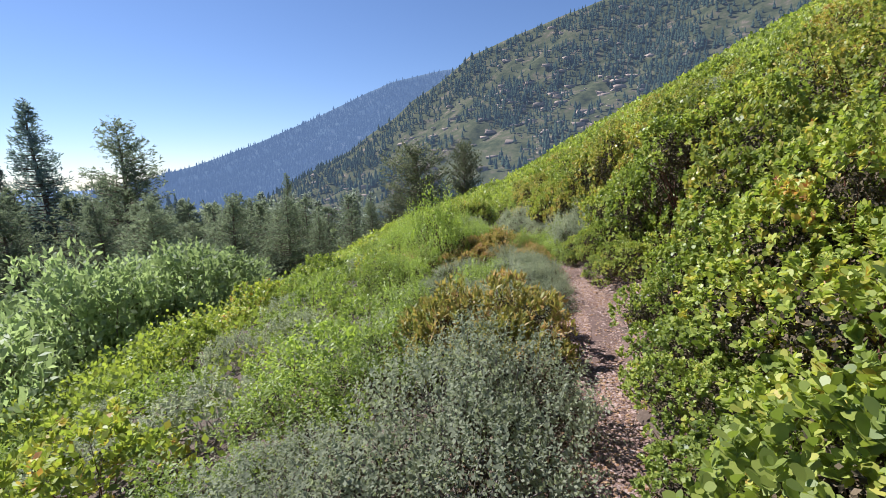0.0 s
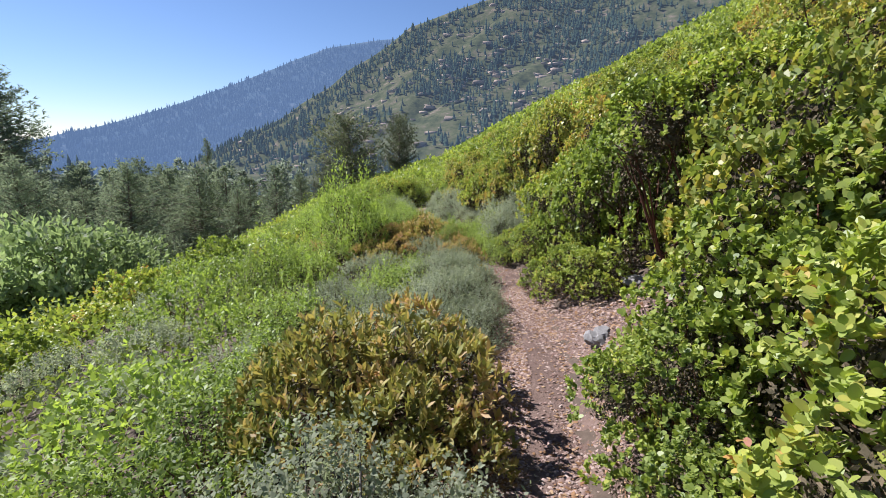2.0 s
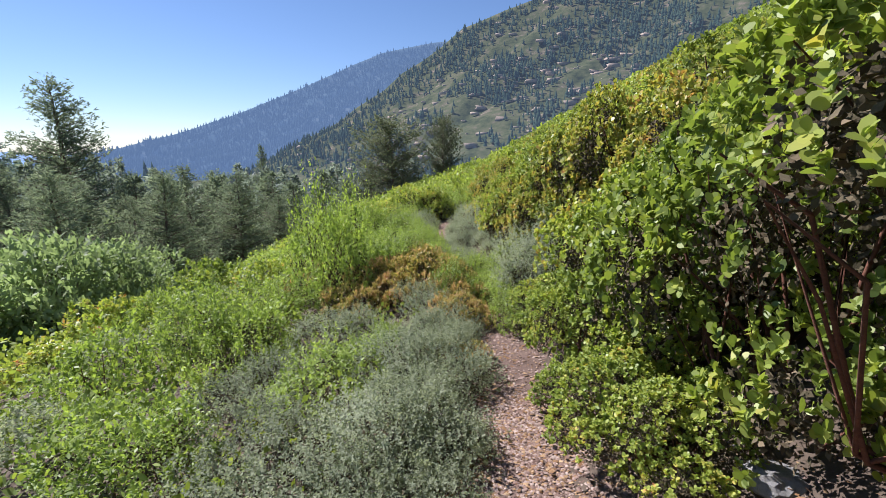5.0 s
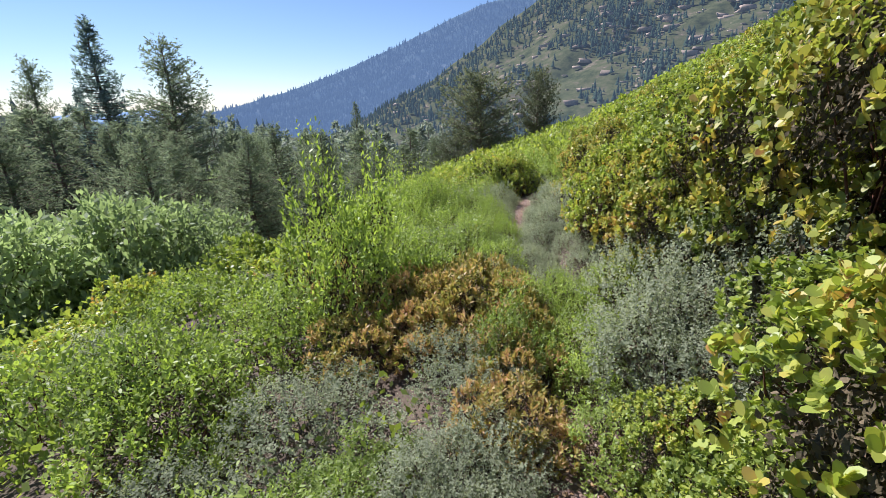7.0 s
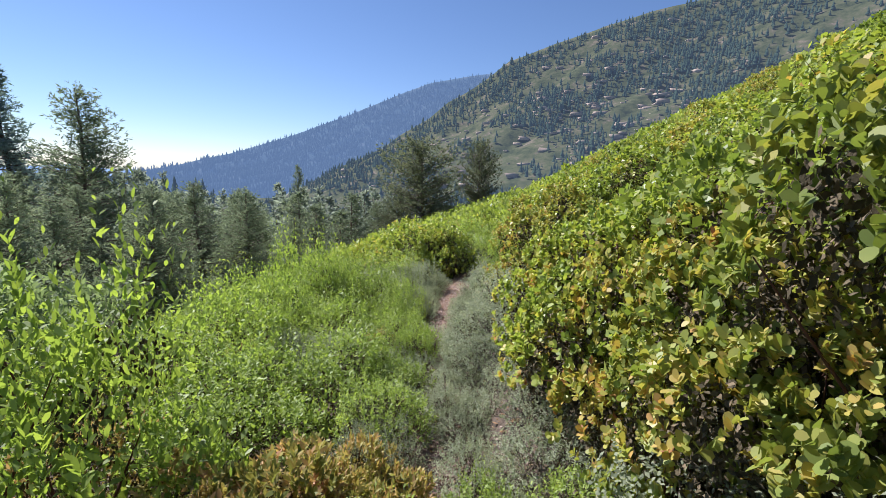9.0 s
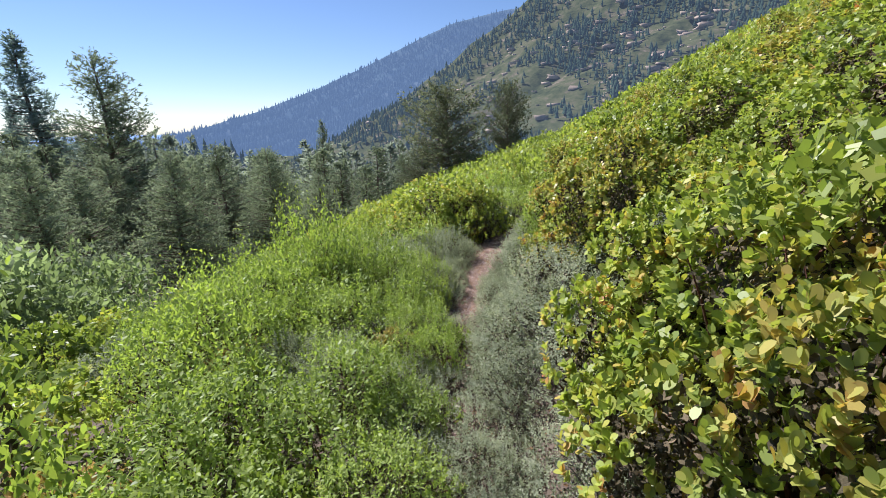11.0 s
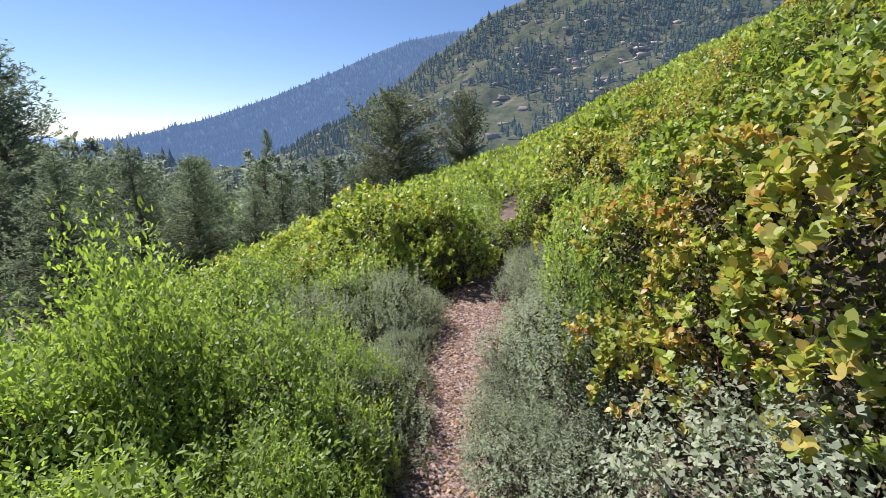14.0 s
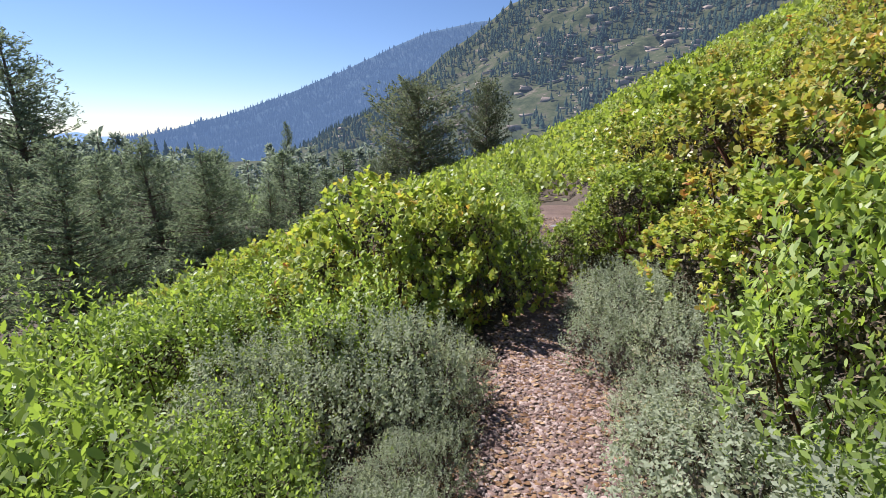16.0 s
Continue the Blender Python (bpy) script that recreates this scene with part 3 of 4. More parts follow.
# shrubs that line the trail, from the start to where it bends out of view
ALONG = [
    # downhill side: kind, x, y, size, tallness
    ("grey", -0.65, 1.50, 1.20, 0.95), ("grey", -0.05, 1.80, 1.14, 1.15), ("shoot", -1.50, 2.10, 0.94, 0.80), ("grey", -0.95, 2.20, 0.99, 0.90), ("grey", 0.14, 2.45, 1.15, 1.25),
    ("grey", 0.34, 2.62, 0.88, 0.90), ("shoot", -1.20, 3.10, 0.99, 0.85), ("brown", 0.50, 3.35, 0.80, 1.00), ("shoot", -0.55, 3.50, 0.99, 0.90), ("brown", 0.48, 3.72, 1.05, 1.15),
    ("brown", 0.00, 3.90, 1.10, 1.15), ("shoot", -0.40, 4.60, 0.99, 0.85), ("grey", 0.91, 4.75, 0.79, 0.95), ("grey", 0.30, 4.75, 0.99, 1.00), ("grey", -0.60, 5.00, 0.99, 0.90),
    ("grey", 0.94, 5.45, 0.99, 0.95), ("grey", 1.12, 5.35, 0.60, 0.85), ("brown", 1.30, 6.45, 0.50, 0.85), ("grey", 1.29, 6.90, 0.52, 0.80), ("shoot", -0.50, 5.50, 1.04, 0.95), ("grey", 0.20, 5.60, 0.99, 0.95), ("grey", 1.07, 6.25, 0.94, 0.95), ("shoot", 0.35, 6.30, 0.94, 0.80),
    ("grey", -0.15, 6.60, 1.04, 0.90), ("shoot", 0.62, 6.75, 0.60, 0.90), ("shoot", 0.80, 7.00, 0.62, 0.80), ("grey", 1.22, 7.05, 0.68, 0.90), ("shoot", -0.70, 7.40, 1.10, 1.05),
    ("grey", 0.30, 7.40, 0.99, 0.90), ("shoot", -1.05, 7.80, 1.05, 1.25), ("grey", 1.13, 7.85, 0.79, 0.95), ("brown", 1.26, 8.10, 0.50, 0.80), 
    ("brown", 0.20, 8.30, 0.75, 0.95), ("brown", 1.01, 8.55, 0.95, 1.00), ("shoot", -0.60, 8.60, 1.04, 1.00), ("brown", 0.42, 8.95, 0.80, 1.00), ("brown", 0.98, 9.05, 0.80, 1.00),
    ("shoot", -0.05, 9.10, 1.30, 1.60), ("shoot", 0.30, 9.75, 0.94, 0.95), ("shoot", 0.15, 10.10, 1.04, 0.95), ("shoot", 0.78, 10.40, 0.88, 0.95),
    ("grey", 0.98, 10.75, 0.45, 0.90), ("shoot", -0.25, 10.90, 1.04, 1.00), ("shoot", 0.60, 11.15, 0.72, 1.05), ("grey", 0.93, 11.45, 0.45, 0.90), 
    ("grey", 0.80, 11.90, 0.68, 0.90), ("grey", 0.88, 11.90, 0.50, 0.90), ("shoot", 0.15, 12.00, 0.99, 1.00), ("shoot", -0.35, 12.50, 1.10, 1.05), ("shoot", 0.32, 12.85, 0.95, 1.25),
    ("shoot", 0.25, 12.95, 0.88, 0.80), ("shoot", -0.45, 13.50, 1.10, 1.00), ("grey", 0.76, 12.95, 0.75, 1.15), ("shoot", 0.66, 12.40, 0.78, 1.00), ("grey", 0.05, 13.85, 0.88, 0.95),
    ("shoot", 0.35, 14.75, 0.90, 1.10), ("shoot", -0.60, 14.80, 1.21, 1.00), 
    ("grey", 1.12, 15.90, 0.80, 1.05), ("grey", 1.22, 16.10, 1.00, 1.10), ("grey", 1.41, 16.45, 0.90, 1.05), ("shoot", 1.30, 17.20, 0.90, 1.00),
    ("grey", 0.72, 14.38, 0.86, 1.25), ("grey", 0.22, 14.20, 0.85, 1.30), ("grey", 0.98, 14.75, 0.52, 1.05), ("manz_mid", 0.45, 15.75, 1.25, 1.02), ("manz_mid", -0.25, 15.85, 0.95, 1.05), ("manz_mid", 1.12, 15.60, 0.80, 1.25), ("manz_mid", 0.95, 16.30, 0.90, 1.15), ("shoot", 0.10, 15.10, 1.05, 0.95),
    ("shoot", 0.10, 12.95, 0.80, 1.45), ("shoot", 0.38, 13.30, 0.66, 1.15),
    ("shoot", -0.75, 11.30, 1.15, 1.30), ("shoot", -1.30, 12.00, 1.20, 1.25), ("shoot", -0.30, 11.85, 0.95, 1.25), ("shoot", -0.85, 12.75, 1.15, 1.35), ("shoot", 0.05, 12.25, 0.70, 1.30),
    ("shoot", -0.35, 13.10, 0.95, 1.75), ("shoot", -0.95, 13.60, 1.20, 1.55), ("shoot", -0.15, 13.70, 0.85, 1.25), ("shoot", -1.55, 13.10, 1.20, 1.30), ("shoot", -1.20, 14.40, 1.20, 1.20),
    ("shoot", 0.42, 13.42, 0.70, 1.15), ("shoot", 0.60, 12.98, 0.60, 1.20), ("shoot", 0.30, 13.75, 0.60, 1.15), ("grey", 0.88, 12.72, 0.46, 1.10), ("grey", 0.84, 13.62, 0.42, 1.20), ("grey", 0.92, 14.20, 0.52, 1.15),
    ("brown", 0.75, 8.35, 0.62, 1.05), ("brown", 0.98, 8.95, 0.72, 1.25), ("brown", 0.66, 8.75, 0.72, 1.20), ("brown", 1.18, 9.32, 0.52, 1.25), ("brown", 1.18, 8.22, 0.50, 0.95),
    ("shoot", 0.84, 11.95, 0.46, 1.35), ("shoot", 0.80, 12.35, 0.50, 1.45), ("shoot", 0.80, 12.75, 0.52, 1.45), ("shoot", 0.82, 13.15, 0.50, 1.45),
    ("grey", 0.42, 11.22, 0.72, 1.30), ("brown", 0.78, 11.48, 0.48, 1.20), ("grey", 0.02, 11.45, 0.75, 1.35), ("brown", -0.45, 11.55, 0.65, 1.30), ("grey", 0.92, 13.42, 0.50, 1.35), ("grey", 0.98, 13.85, 0.42, 1.30),
    ("grey", 0.96, 13.10, 0.36, 1.10),
    # uphill side
    ("grey", 2.14, 14.95, 0.66, 1.25), ("grey", 2.20, 14.30, 0.55, 1.25),
    ("grey", 1.64, 12.10, 0.50, 1.15), ("grey", 1.62, 12.80, 0.52, 1.20), ("grey", 1.76, 13.20, 0.52, 1.20), ("grey", 1.90, 13.65, 0.50, 1.15),
    ("shoot", 2.14, 8.00, 0.52, 0.95), ("manz", 2.20, 8.45, 0.40, 1.10), ("shoot", 2.10, 8.95, 0.50, 1.00), ("grey", 2.05, 9.40, 0.55, 1.00), ("grey", 1.98, 9.95, 0.55, 1.00),
    ("manz_mid", 2.42, 16.75, 0.62, 0.90), ("grey", 2.28, 16.05, 0.62, 1.00), ("grey", 2.05, 15.25, 0.60, 1.05),
    ("grey", 1.66, 12.50, 0.58, 1.20), ("grey", 1.66, 13.00, 0.45, 0.95), ("grey", 1.80, 13.35, 0.42, 0.95), ("grey", 1.92, 14.00, 0.45, 1.05),
    ("shoot", 2.02, 12.95, 0.62, 1.55), ("shoot", 2.25, 13.45, 0.80, 1.45), ("shoot", 2.60, 14.10, 0.95, 1.30), ("manz", 2.75, 13.25, 0.80, 1.10),
    ("manz", 0.86, 0.75, 0.46, 0.90), ("manz", 1.00, 1.30, 0.48, 0.95), ("manz", 1.18, 1.80, 0.50, 1.00), ("manz", 1.34, 2.30, 0.52, 1.00), ("manz", 1.52, 2.78, 0.55, 1.05), ("manz", 1.66, 3.20, 0.48, 0.90),
    ("manz", 2.06, 5.15, 0.48, 0.95), ("manz", 1.98, 5.62, 0.40, 0.90), ("manz", 2.16, 6.05, 0.52, 1.10), ("manz", 2.20, 6.55, 0.48, 1.05), ("manz", 2.10, 7.05, 0.44, 1.05), ("manz", 2.16, 4.85, 0.42, 0.90),
    ("grey", 1.98, 14.55, 0.62, 1.15), ("grey", 2.12, 13.75, 0.60, 0.95),
    ("manz", 1.11, -0.30, 0.90, 1.15), ("manz", 1.18, 0.55, 0.85, 1.20), ("grey", 0.69, 0.95, 0.30, 0.70), ("manz", 1.45, 1.15, 0.85, 1.05), ("manz_mid", 2.15, 1.20, 0.90, 1.35),
    ("grey", 0.92, 1.75, 0.25, 0.60), ("manz", 1.78, 1.95, 0.82, 1.00), ("manz", 1.98, 2.05, 0.75, 1.30), ("manz", 2.06, 2.65, 0.85, 1.15), ("manz", 2.06, 2.95, 0.72, 1.20),
    ("manz_dry", 2.38, 3.20, 0.90, 1.35), ("manz_tall", 2.76, 4.30, 0.95, 1.05), ("manz", 2.62, 5.05, 0.95, 1.35), ("manz", 2.23, 5.45, 0.45, 0.90), ("manz_mid", 2.95, 5.60, 1.00, 1.30),
    ("manz", 2.55, 5.75, 0.80, 1.25), ("manz", 2.73, 6.35, 0.88, 1.25), ("manz_dry", 2.95, 6.60, 0.95, 1.30), ("manz", 2.62, 6.95, 0.70, 0.95), ("manz_dry", 3.12, 7.85, 1.05, 1.35),
    ("grey", 2.23, 7.55, 0.83, 1.10), ("grey", 2.25, 7.75, 0.88, 1.20), ("grey", 2.06, 7.75, 0.50, 0.80), ("grey", 2.85, 7.95, 1.00, 1.30), ("grey", 2.38, 8.40, 0.95, 1.25),
    ("manz_dry", 2.95, 8.40, 0.95, 1.35), ("manz_dry", 2.62, 8.88, 0.75, 1.25), ("manz_mid", 2.80, 9.25, 0.90, 1.25), ("manz_dry", 2.44, 8.92, 0.54, 1.35), ("manz_dry", 2.48, 9.38, 0.74, 1.35), ("manz", 2.42, 9.68, 0.80, 1.15),
    ("manz_mid", 2.65, 10.15, 0.80, 1.05), ("manz_mid", 2.25, 10.45, 0.36, 0.80), 
    ("shoot", 2.60, 10.70, 0.70, 0.90), ("manz", 2.25, 10.08, 0.62, 1.25), ("grey", 2.20, 10.62, 0.62, 0.90), ("grey", 2.50, 10.45, 0.75, 0.95), ("manz_dry", 2.62, 10.35, 0.60, 1.00), ("grey", 1.82, 10.75, 0.68, 0.85), ("grey", 2.75, 10.95, 0.94, 0.90), ("grey", 1.68, 10.95, 0.40, 0.70), 
    ("grey", 1.92, 11.25, 0.94, 0.85), ("grey", 1.68, 11.30, 0.45, 0.90), ("grey", 2.75, 11.40, 0.95, 1.00), ("grey", 1.74, 11.55, 0.61, 0.80),
    ("grey", 2.22, 11.78, 0.95, 1.05), ("manz_dry", 2.66, 11.95, 0.85, 1.15), ("grey", 1.90, 11.90, 0.60, 0.80), ("manz_mid", 2.75, 11.95, 0.85, 0.95), ("grey", 2.60, 12.25, 0.80, 1.10),
    ("manz_mid", 2.50, 12.30, 0.72, 0.95), ("grey", 1.74, 12.35, 0.62, 0.95), ("manz_dry", 2.30, 12.58, 0.72, 1.15), ("manz_mid", 2.95, 13.15, 0.90, 1.10), ("manz_dry", 2.85, 12.70, 0.85, 1.00), ("grey", 2.02, 12.85, 0.85, 1.10),
    ("grey", 2.00, 12.85, 0.60, 0.90), ("grey", 1.88, 13.35, 0.75, 1.05), ("grey", 1.77, 13.10, 0.61, 0.75), 
    ("manz_mid", 2.75, 13.70, 0.85, 0.95), ("manz", 2.59, 14.20, 0.75, 1.00), ("shoot", 2.95, 14.60, 0.80, 1.70),
    ("manz_dry", 2.78, 14.70, 0.90, 1.05), ("grey", 2.15, 14.85, 0.70, 0.95), ("manz", 2.46, 15.70, 0.75, 0.95), ("manz", 2.00, 16.20, 0.55, 0.90), ("manz_dry", 2.90, 16.40, 0.90, 1.00),
    ("grey", 2.70, 17.20, 0.83, 0.90),
]
for kind, x, y, s, tall in ALONG:
    plant(kind, x, y, s, tall)

# low growth that creeps over the edges of the trail and all but closes it
gc = np.random.default_rng(61)
y = 7.35
while y < 12.3:
    for side in (-1, 1):
        if y < 9.5:
            kind = "shoot" if side > 0 or gc.random() < 0.3 else "brown"
        else:
            kind = "grey" if side > 0 or gc.random() < 0.45 else "shoot"
        plant(kind, float(trail_x(y)) + side * (0.22 + 0.08 * gc.random()), y + gc.normal() * 0.06, 0.46 + 0.14 * gc.random(), 0.85 + 0.4 * gc.random())
    y += 0.36
y = 4.6
while y < 7.3:
    plant("grey", float(trail_x(y)) - 0.52, y, 0.62 + 0.16 * gc.random(), 1.0 + 0.25 * gc.random())
    y += 0.45

# the rest of the hillside, row behind row
g = np.random.default_rng(21)
near_xy = [(a[1], a[2], 0.45 * a[3]) for a in ALONG]


def free(x, y, gap):
    return all((x - a) ** 2 + (y - b) ** 2 > (gap + c) ** 2 for a, b, c in near_xy)


for d, step in ((1.75, 0.95), (2.6, 1.0), (3.5, 1.1), (4.5, 1.2), (5.6, 1.35), (6.9, 1.5), (8.4, 1.7)):
    y = max(-1.5, 0.6 * d - 1.5)
    while y < 27:
        yy = y + g.normal() * 0.15
        x = float(trail_x(yy)) + d + g.normal() * 0.2
        if free(x, yy, 0.3) and g.random() > 0.16:
            roll = g.random()
            close = d < 3.6 and yy < 19
            kind = ("manz_dry_mid" if roll < 0.26 else "manz_mid" if close else "manz_far") if roll < 0.82 or d < 2 else "shoot_mid" if roll < 0.93 else "grey_mid"
            plant(kind, x, yy, 0.70 + 0.55 * g.random(), 0.75 + 0.45 * g.random())
        y += step
for d, step in ((-1.1, 0.9), (-1.9, 0.95), (-2.8, 1.05), (-3.8, 1.2), (-5.0, 1.4), (-6.4, 1.6), (-8.0, 1.8)):
    y = max(0.6, -0.6 * d - 0.5)
    while y < 26:
        yy = y + g.normal() * 0.15
        x = float(trail_x(yy)) + d + g.normal() * 0.2
        if free(x, yy, 0.26):
            roll = g.random()
            dull = 0.55 if 4 < yy < 8.5 and d > -4.5 else 0.30      # whitethorn spreads over this stretch
            kind = "grey_mid" if roll < dull else "shoot_mid" if roll < 0.85 else "manz_far"
            if d > -2.3 and yy < 15.5:
                kind = "grey" if roll < dull else "brown" if roll > 0.90 else "shoot"
            plant(kind, x, yy, 0.75 + 0.3 * g.random(), (0.7 if kind == "manz_far" else 0.75) + 0.5 * g.random())
        y += step
y = 16.4
while y < 30:
    for side in (-0.75, 0.85):
        plant("shoot_mid" if side < 0 else "manz_far", float(trail_x(y)) + side + g.normal() * 0.08, y, 0.62 + 0.2 * g.random(), 0.85)
    y += 0.85


def leafy_cover(name, mat, x, y, lump, size, seed, label):
    """Low growth, leaf by leaf, over a lumpy canopy that follows the ground."""
    gg = np.random.default_rng(seed)
    z = ground(x, y) + lump * (0.35 + 0.65 * gg.random(len(x)))
    P = np.stack([x, y, z], -1)
    D = unit(gg.normal(size=P.shape) * np.array([0.7, 0.7, 0.4]) + np.array([0, 0, 0.7]))
    N = unit(gg.normal(size=P.shape))
    L = size * (0.6 + 0.8 * gg.random(len(x)))
    v, f = leaves(P, D, N, L, L * 0.6, DIAMOND)
    tagged(new(name, mesh_np(name, v, f, mat)), label, "shrubs", kind="stuff")


def mound_cover(name, mat, x, y, radius, rise, per, size, seed, label):
    """Rounded shrubs beyond counting: a dome of leaf clumps at each place, leaning with the slope."""
    gg = np.random.default_rng(seed)
    q = np.repeat(np.arange(len(x)), per)
    d = unit(gg.normal(size=(len(q), 3)))
    d[:, 2] = np.abs(d[:, 2])
    r = (radius * (0.65 + 0.7 * gg.random(len(x))))[q]
    h = (rise * (0.6 + 0.8 * gg.random(len(x))))[q]
    # each dome is dented by its own waves
    dent = 1 + 0.16 * np.sin(d[:, 0] * 6 + q * 1.7) * np.cos(d[:, 1] * 6 + q * 2.9) + 0.07 * gg.normal(size=len(q))
    px, py = x[q] + d[:, 0] * r * dent, y[q] + d[:, 1] * r * dent
    P = np.stack([px, py, ground(px, py) + d[:, 2] * h * dent + 0.03], -1)
    D = unit(gg.normal(size=P.shape) * 0.7 + np.array([0, 0, 0.5]) + d * 0.4)
    N = unit(d + gg.normal(size=P.shape) * 0.55)
    L = size[q] * (0.6 + 0.8 * gg.random(len(q)))
    v, f = leaves(P, D, N, L, L * 0.65, DIAMOND)
    tagged(new(name, mesh_np(name, v, f, mat)), label, "shrubs", kind="stuff")


def far_cover():
    gg = np.random.default_rng(3)
    n = 14000
    x, y = gg.uniform(-32, 42, n), gg.uniform(-22, 68, n)
    d, r = x - trail_x(y), np.hypot(x - 1.2, y - 6)
    spread = 1.0 / (0.55 + 0.018 * r) ** 2          # the farther, the fewer and the broader
    out = ((d > 8.0) | (d < -7.2) | (y > 22)) & (ground(x, y) > -6.0 - 0.085 * np.maximum(y - 22, 0)) & (gg.random(n) < spread * 0.62)
    out &= (y > 0) | (gg.random(n) < 0.3)
    x, y, r = x[out], y[out], r[out]
    mound_cover("slope_shrubs", M_CARPET, x, y, 0.62 + 0.012 * r, 0.60 + 0.004 * r, 96, 0.055 + 0.0052 * r, 4, "unbroken carpet of green chaparral on the hillside")


def near_cover():
    n = 60000
    gg = np.random.default_rng(8)
    y = gg.uniform(-9, 25, n)
    side = gg.random(n) < 0.62
    d = np.where(side, -(0.50 + 9.5 * gg.random(n) ** 1.1), 0.60 + 8.6 * gg.random(n) ** 1.1)
    keep = ~((d > 0) & (d < 1.3) & (np.abs(y - 4.0) < 0.75)) & ((y > -1) | (gg.random(n) < 0.5))
    y, d = y[keep], d[keep]
    x = trail_x(y) + d
    clump = np.maximum(0.45 + 0.24 * wave(x, y, 0.55, 7) + 0.18 * wave(x, y, 1.4, 8), 0.05)
    leafy_cover("low_growth", M_CARPET, x, y, np.where(d > 0, 0.14, 0.10 + 0.4 * clump) * np.clip(np.abs(d) * 1.1 - 0.2, 0.15, 1), 0.040 + 0.0115 * np.abs(d), 9, "low green growth between the shrubs")


def valley_cover():
    n = 45000
    gg = np.random.default_rng(12)
    a = np.radians(gg.uniform(-88, -4, n * 3))
    r = 26 + 140 * gg.random(n * 3) ** 1.2
    x, y = r * np.sin(a), r * np.cos(a)
    out = (ground(x, y) < -5.6 - 0.07 * np.maximum(y - 22, 0)) & (wave(x, y, 6.5, 3) > -0.75)
    x, y, r = x[out][:n], y[out][:n], r[out][:n]
    leafy_cover("valley_undergrowth", M_WILLOW, x, y, np.maximum(0.9 + 0.9 * wave(x, y, 2.6, 5), 0.15), 0.14 + 0.006 * r, 13, "brushy undergrowth beneath the valley pines")


far_cover()
near_cover()
valley_cover()

# willow thicket on the ravine floor
gw = np.random.default_rng(33)
k = 0
while k < 84:
    x, y = gw.uniform(-34, -6), gw.uniform(1, 18.5)
    d = float(x - trail_x(y))
    if d < (-10.4 if y < 12 else -9.6) and x < -0.40 * y and (d > -18 or gw.random() < 0.4):
        size = min(1.0, 0.80 + 0.08 * (-10.0 - d)) * (0.88 + 0.26 * gw.random())
        plant("willow", x, y, size, 1.05 + 0.35 * gw.random())
        k += 1


# ---- trees ----
def conifer(name, seed, H, R, first, gaps, droop, tuft, tufts, mat, label, group, dense=1.0, round_top=0.0, rep=4, thin=0.22):
    """A conifer: tapered trunk, limbs in rough whorls, tufts of needles along the limbs."""
    g = np.random.default_rng(seed)
    trunk = new(name)
    zs = np.linspace(-0.6, H, 12)
    bend = np.stack([np.sin(zs * 0.35 + seed) * 0.012 * H, np.cos(zs * 0.27 + seed) * 0.012 * H, zs], -1) - np.array([0, 0, 0])
    rad = 0.018 * H * (1 - (zs.clip(0) / H)) ** 0.8 + 0.012
    v, f = tubes([(bend, rad)], 8)
    part("trunk", mesh_np("trunk", v, f, M_BARK), trunk)
    paths, P, D = [], [], []
    z = first * H
    while z < H * 0.985:
        k = z / H
        prof = (1 - k) ** (0.75 if droop < 0 else 0.58) if round_top == 0 else math.sqrt(max(0.02, 1 - ((k - first) / (1 - first)) ** 2.4)) * (0.55 + 0.45 * min(1, (k - first) * 4 + 0.3))
        reach = R * prof + 0.05
        base = np.array([np.interp(z, zs, bend[:, 0]), np.interp(z, zs, bend[:, 1]), z])
        for q in range(int(5 + 3 * g.random())):
            if g.random() < gaps:
                continue
            a = g.random() * 6.283
            ln = reach * (0.6 + 0.55 * g.random())
            way = np.array([math.cos(a), math.sin(a), 0])
            up = droop + 0.25 * g.normal() * (1 - dense * 0.5) + 0.5 * k
            m = base + way * ln * 0.55 + np.array([0, 0, ln * 0.55 * up])
            t = base + way * ln + np.array([0, 0, ln * (up * 0.9 + 0.10)])
            paths.append(([base, m, t], [0.006 * H * (1 - k) + 0.008, 0.004 * H * (1 - k) + 0.006, 0.004]))
            n = max(5 if rep > 3 else 3, int(tufts * ln / R * (0.8 + 0.4 * g.random())))
            s = 0.05 + 0.99 * g.random(n) ** 0.8
            side = np.array([-way[1], way[0], 0])
            pp = base + (m - base) * np.minimum(s / 0.55, 1)[:, None] + (t - m) * np.maximum((s - 0.55) / 0.45, 0)[:, None]
            pp = pp + side * (g.normal(size=(n, 1)) * ln * 0.16 * s[:, None]) + np.array([0, 0, 1]) * (g.normal(size=(n, 1)) * 0.05 * R)
            P.append(pp)
            D.append(way * 0.7 + side * g.normal(size=(n, 1)) * 0.6 + np.array([0, 0, 0.35]) + 0.2 * g.normal(size=(n, 3)))
        z += H * (0.024 + 0.018 * g.random()) / dense
    v, f = tubes(paths, 4)
    tagged(part("limb_frame", mesh_np("limb_frame", v, f, M_BARK), trunk), kind="stuff")
    P, D = np.vstack(P), np.vstack(D)
    P, D = np.repeat(P, rep, 0), np.repeat(D, rep, 0)
    D = unit(D) + g.normal(size=D.shape) * 0.55
    L = tuft * (0.6 + 0.8 * g.random(len(P)))
    v, f = leaves(P, D, unit(g.normal(size=P.shape)), L, L * thin, DIAMOND)
    part("crown", mesh_np("crown", v, f, mat), trunk)
    tagged(trunk, label, "tree", group)
    return trunk


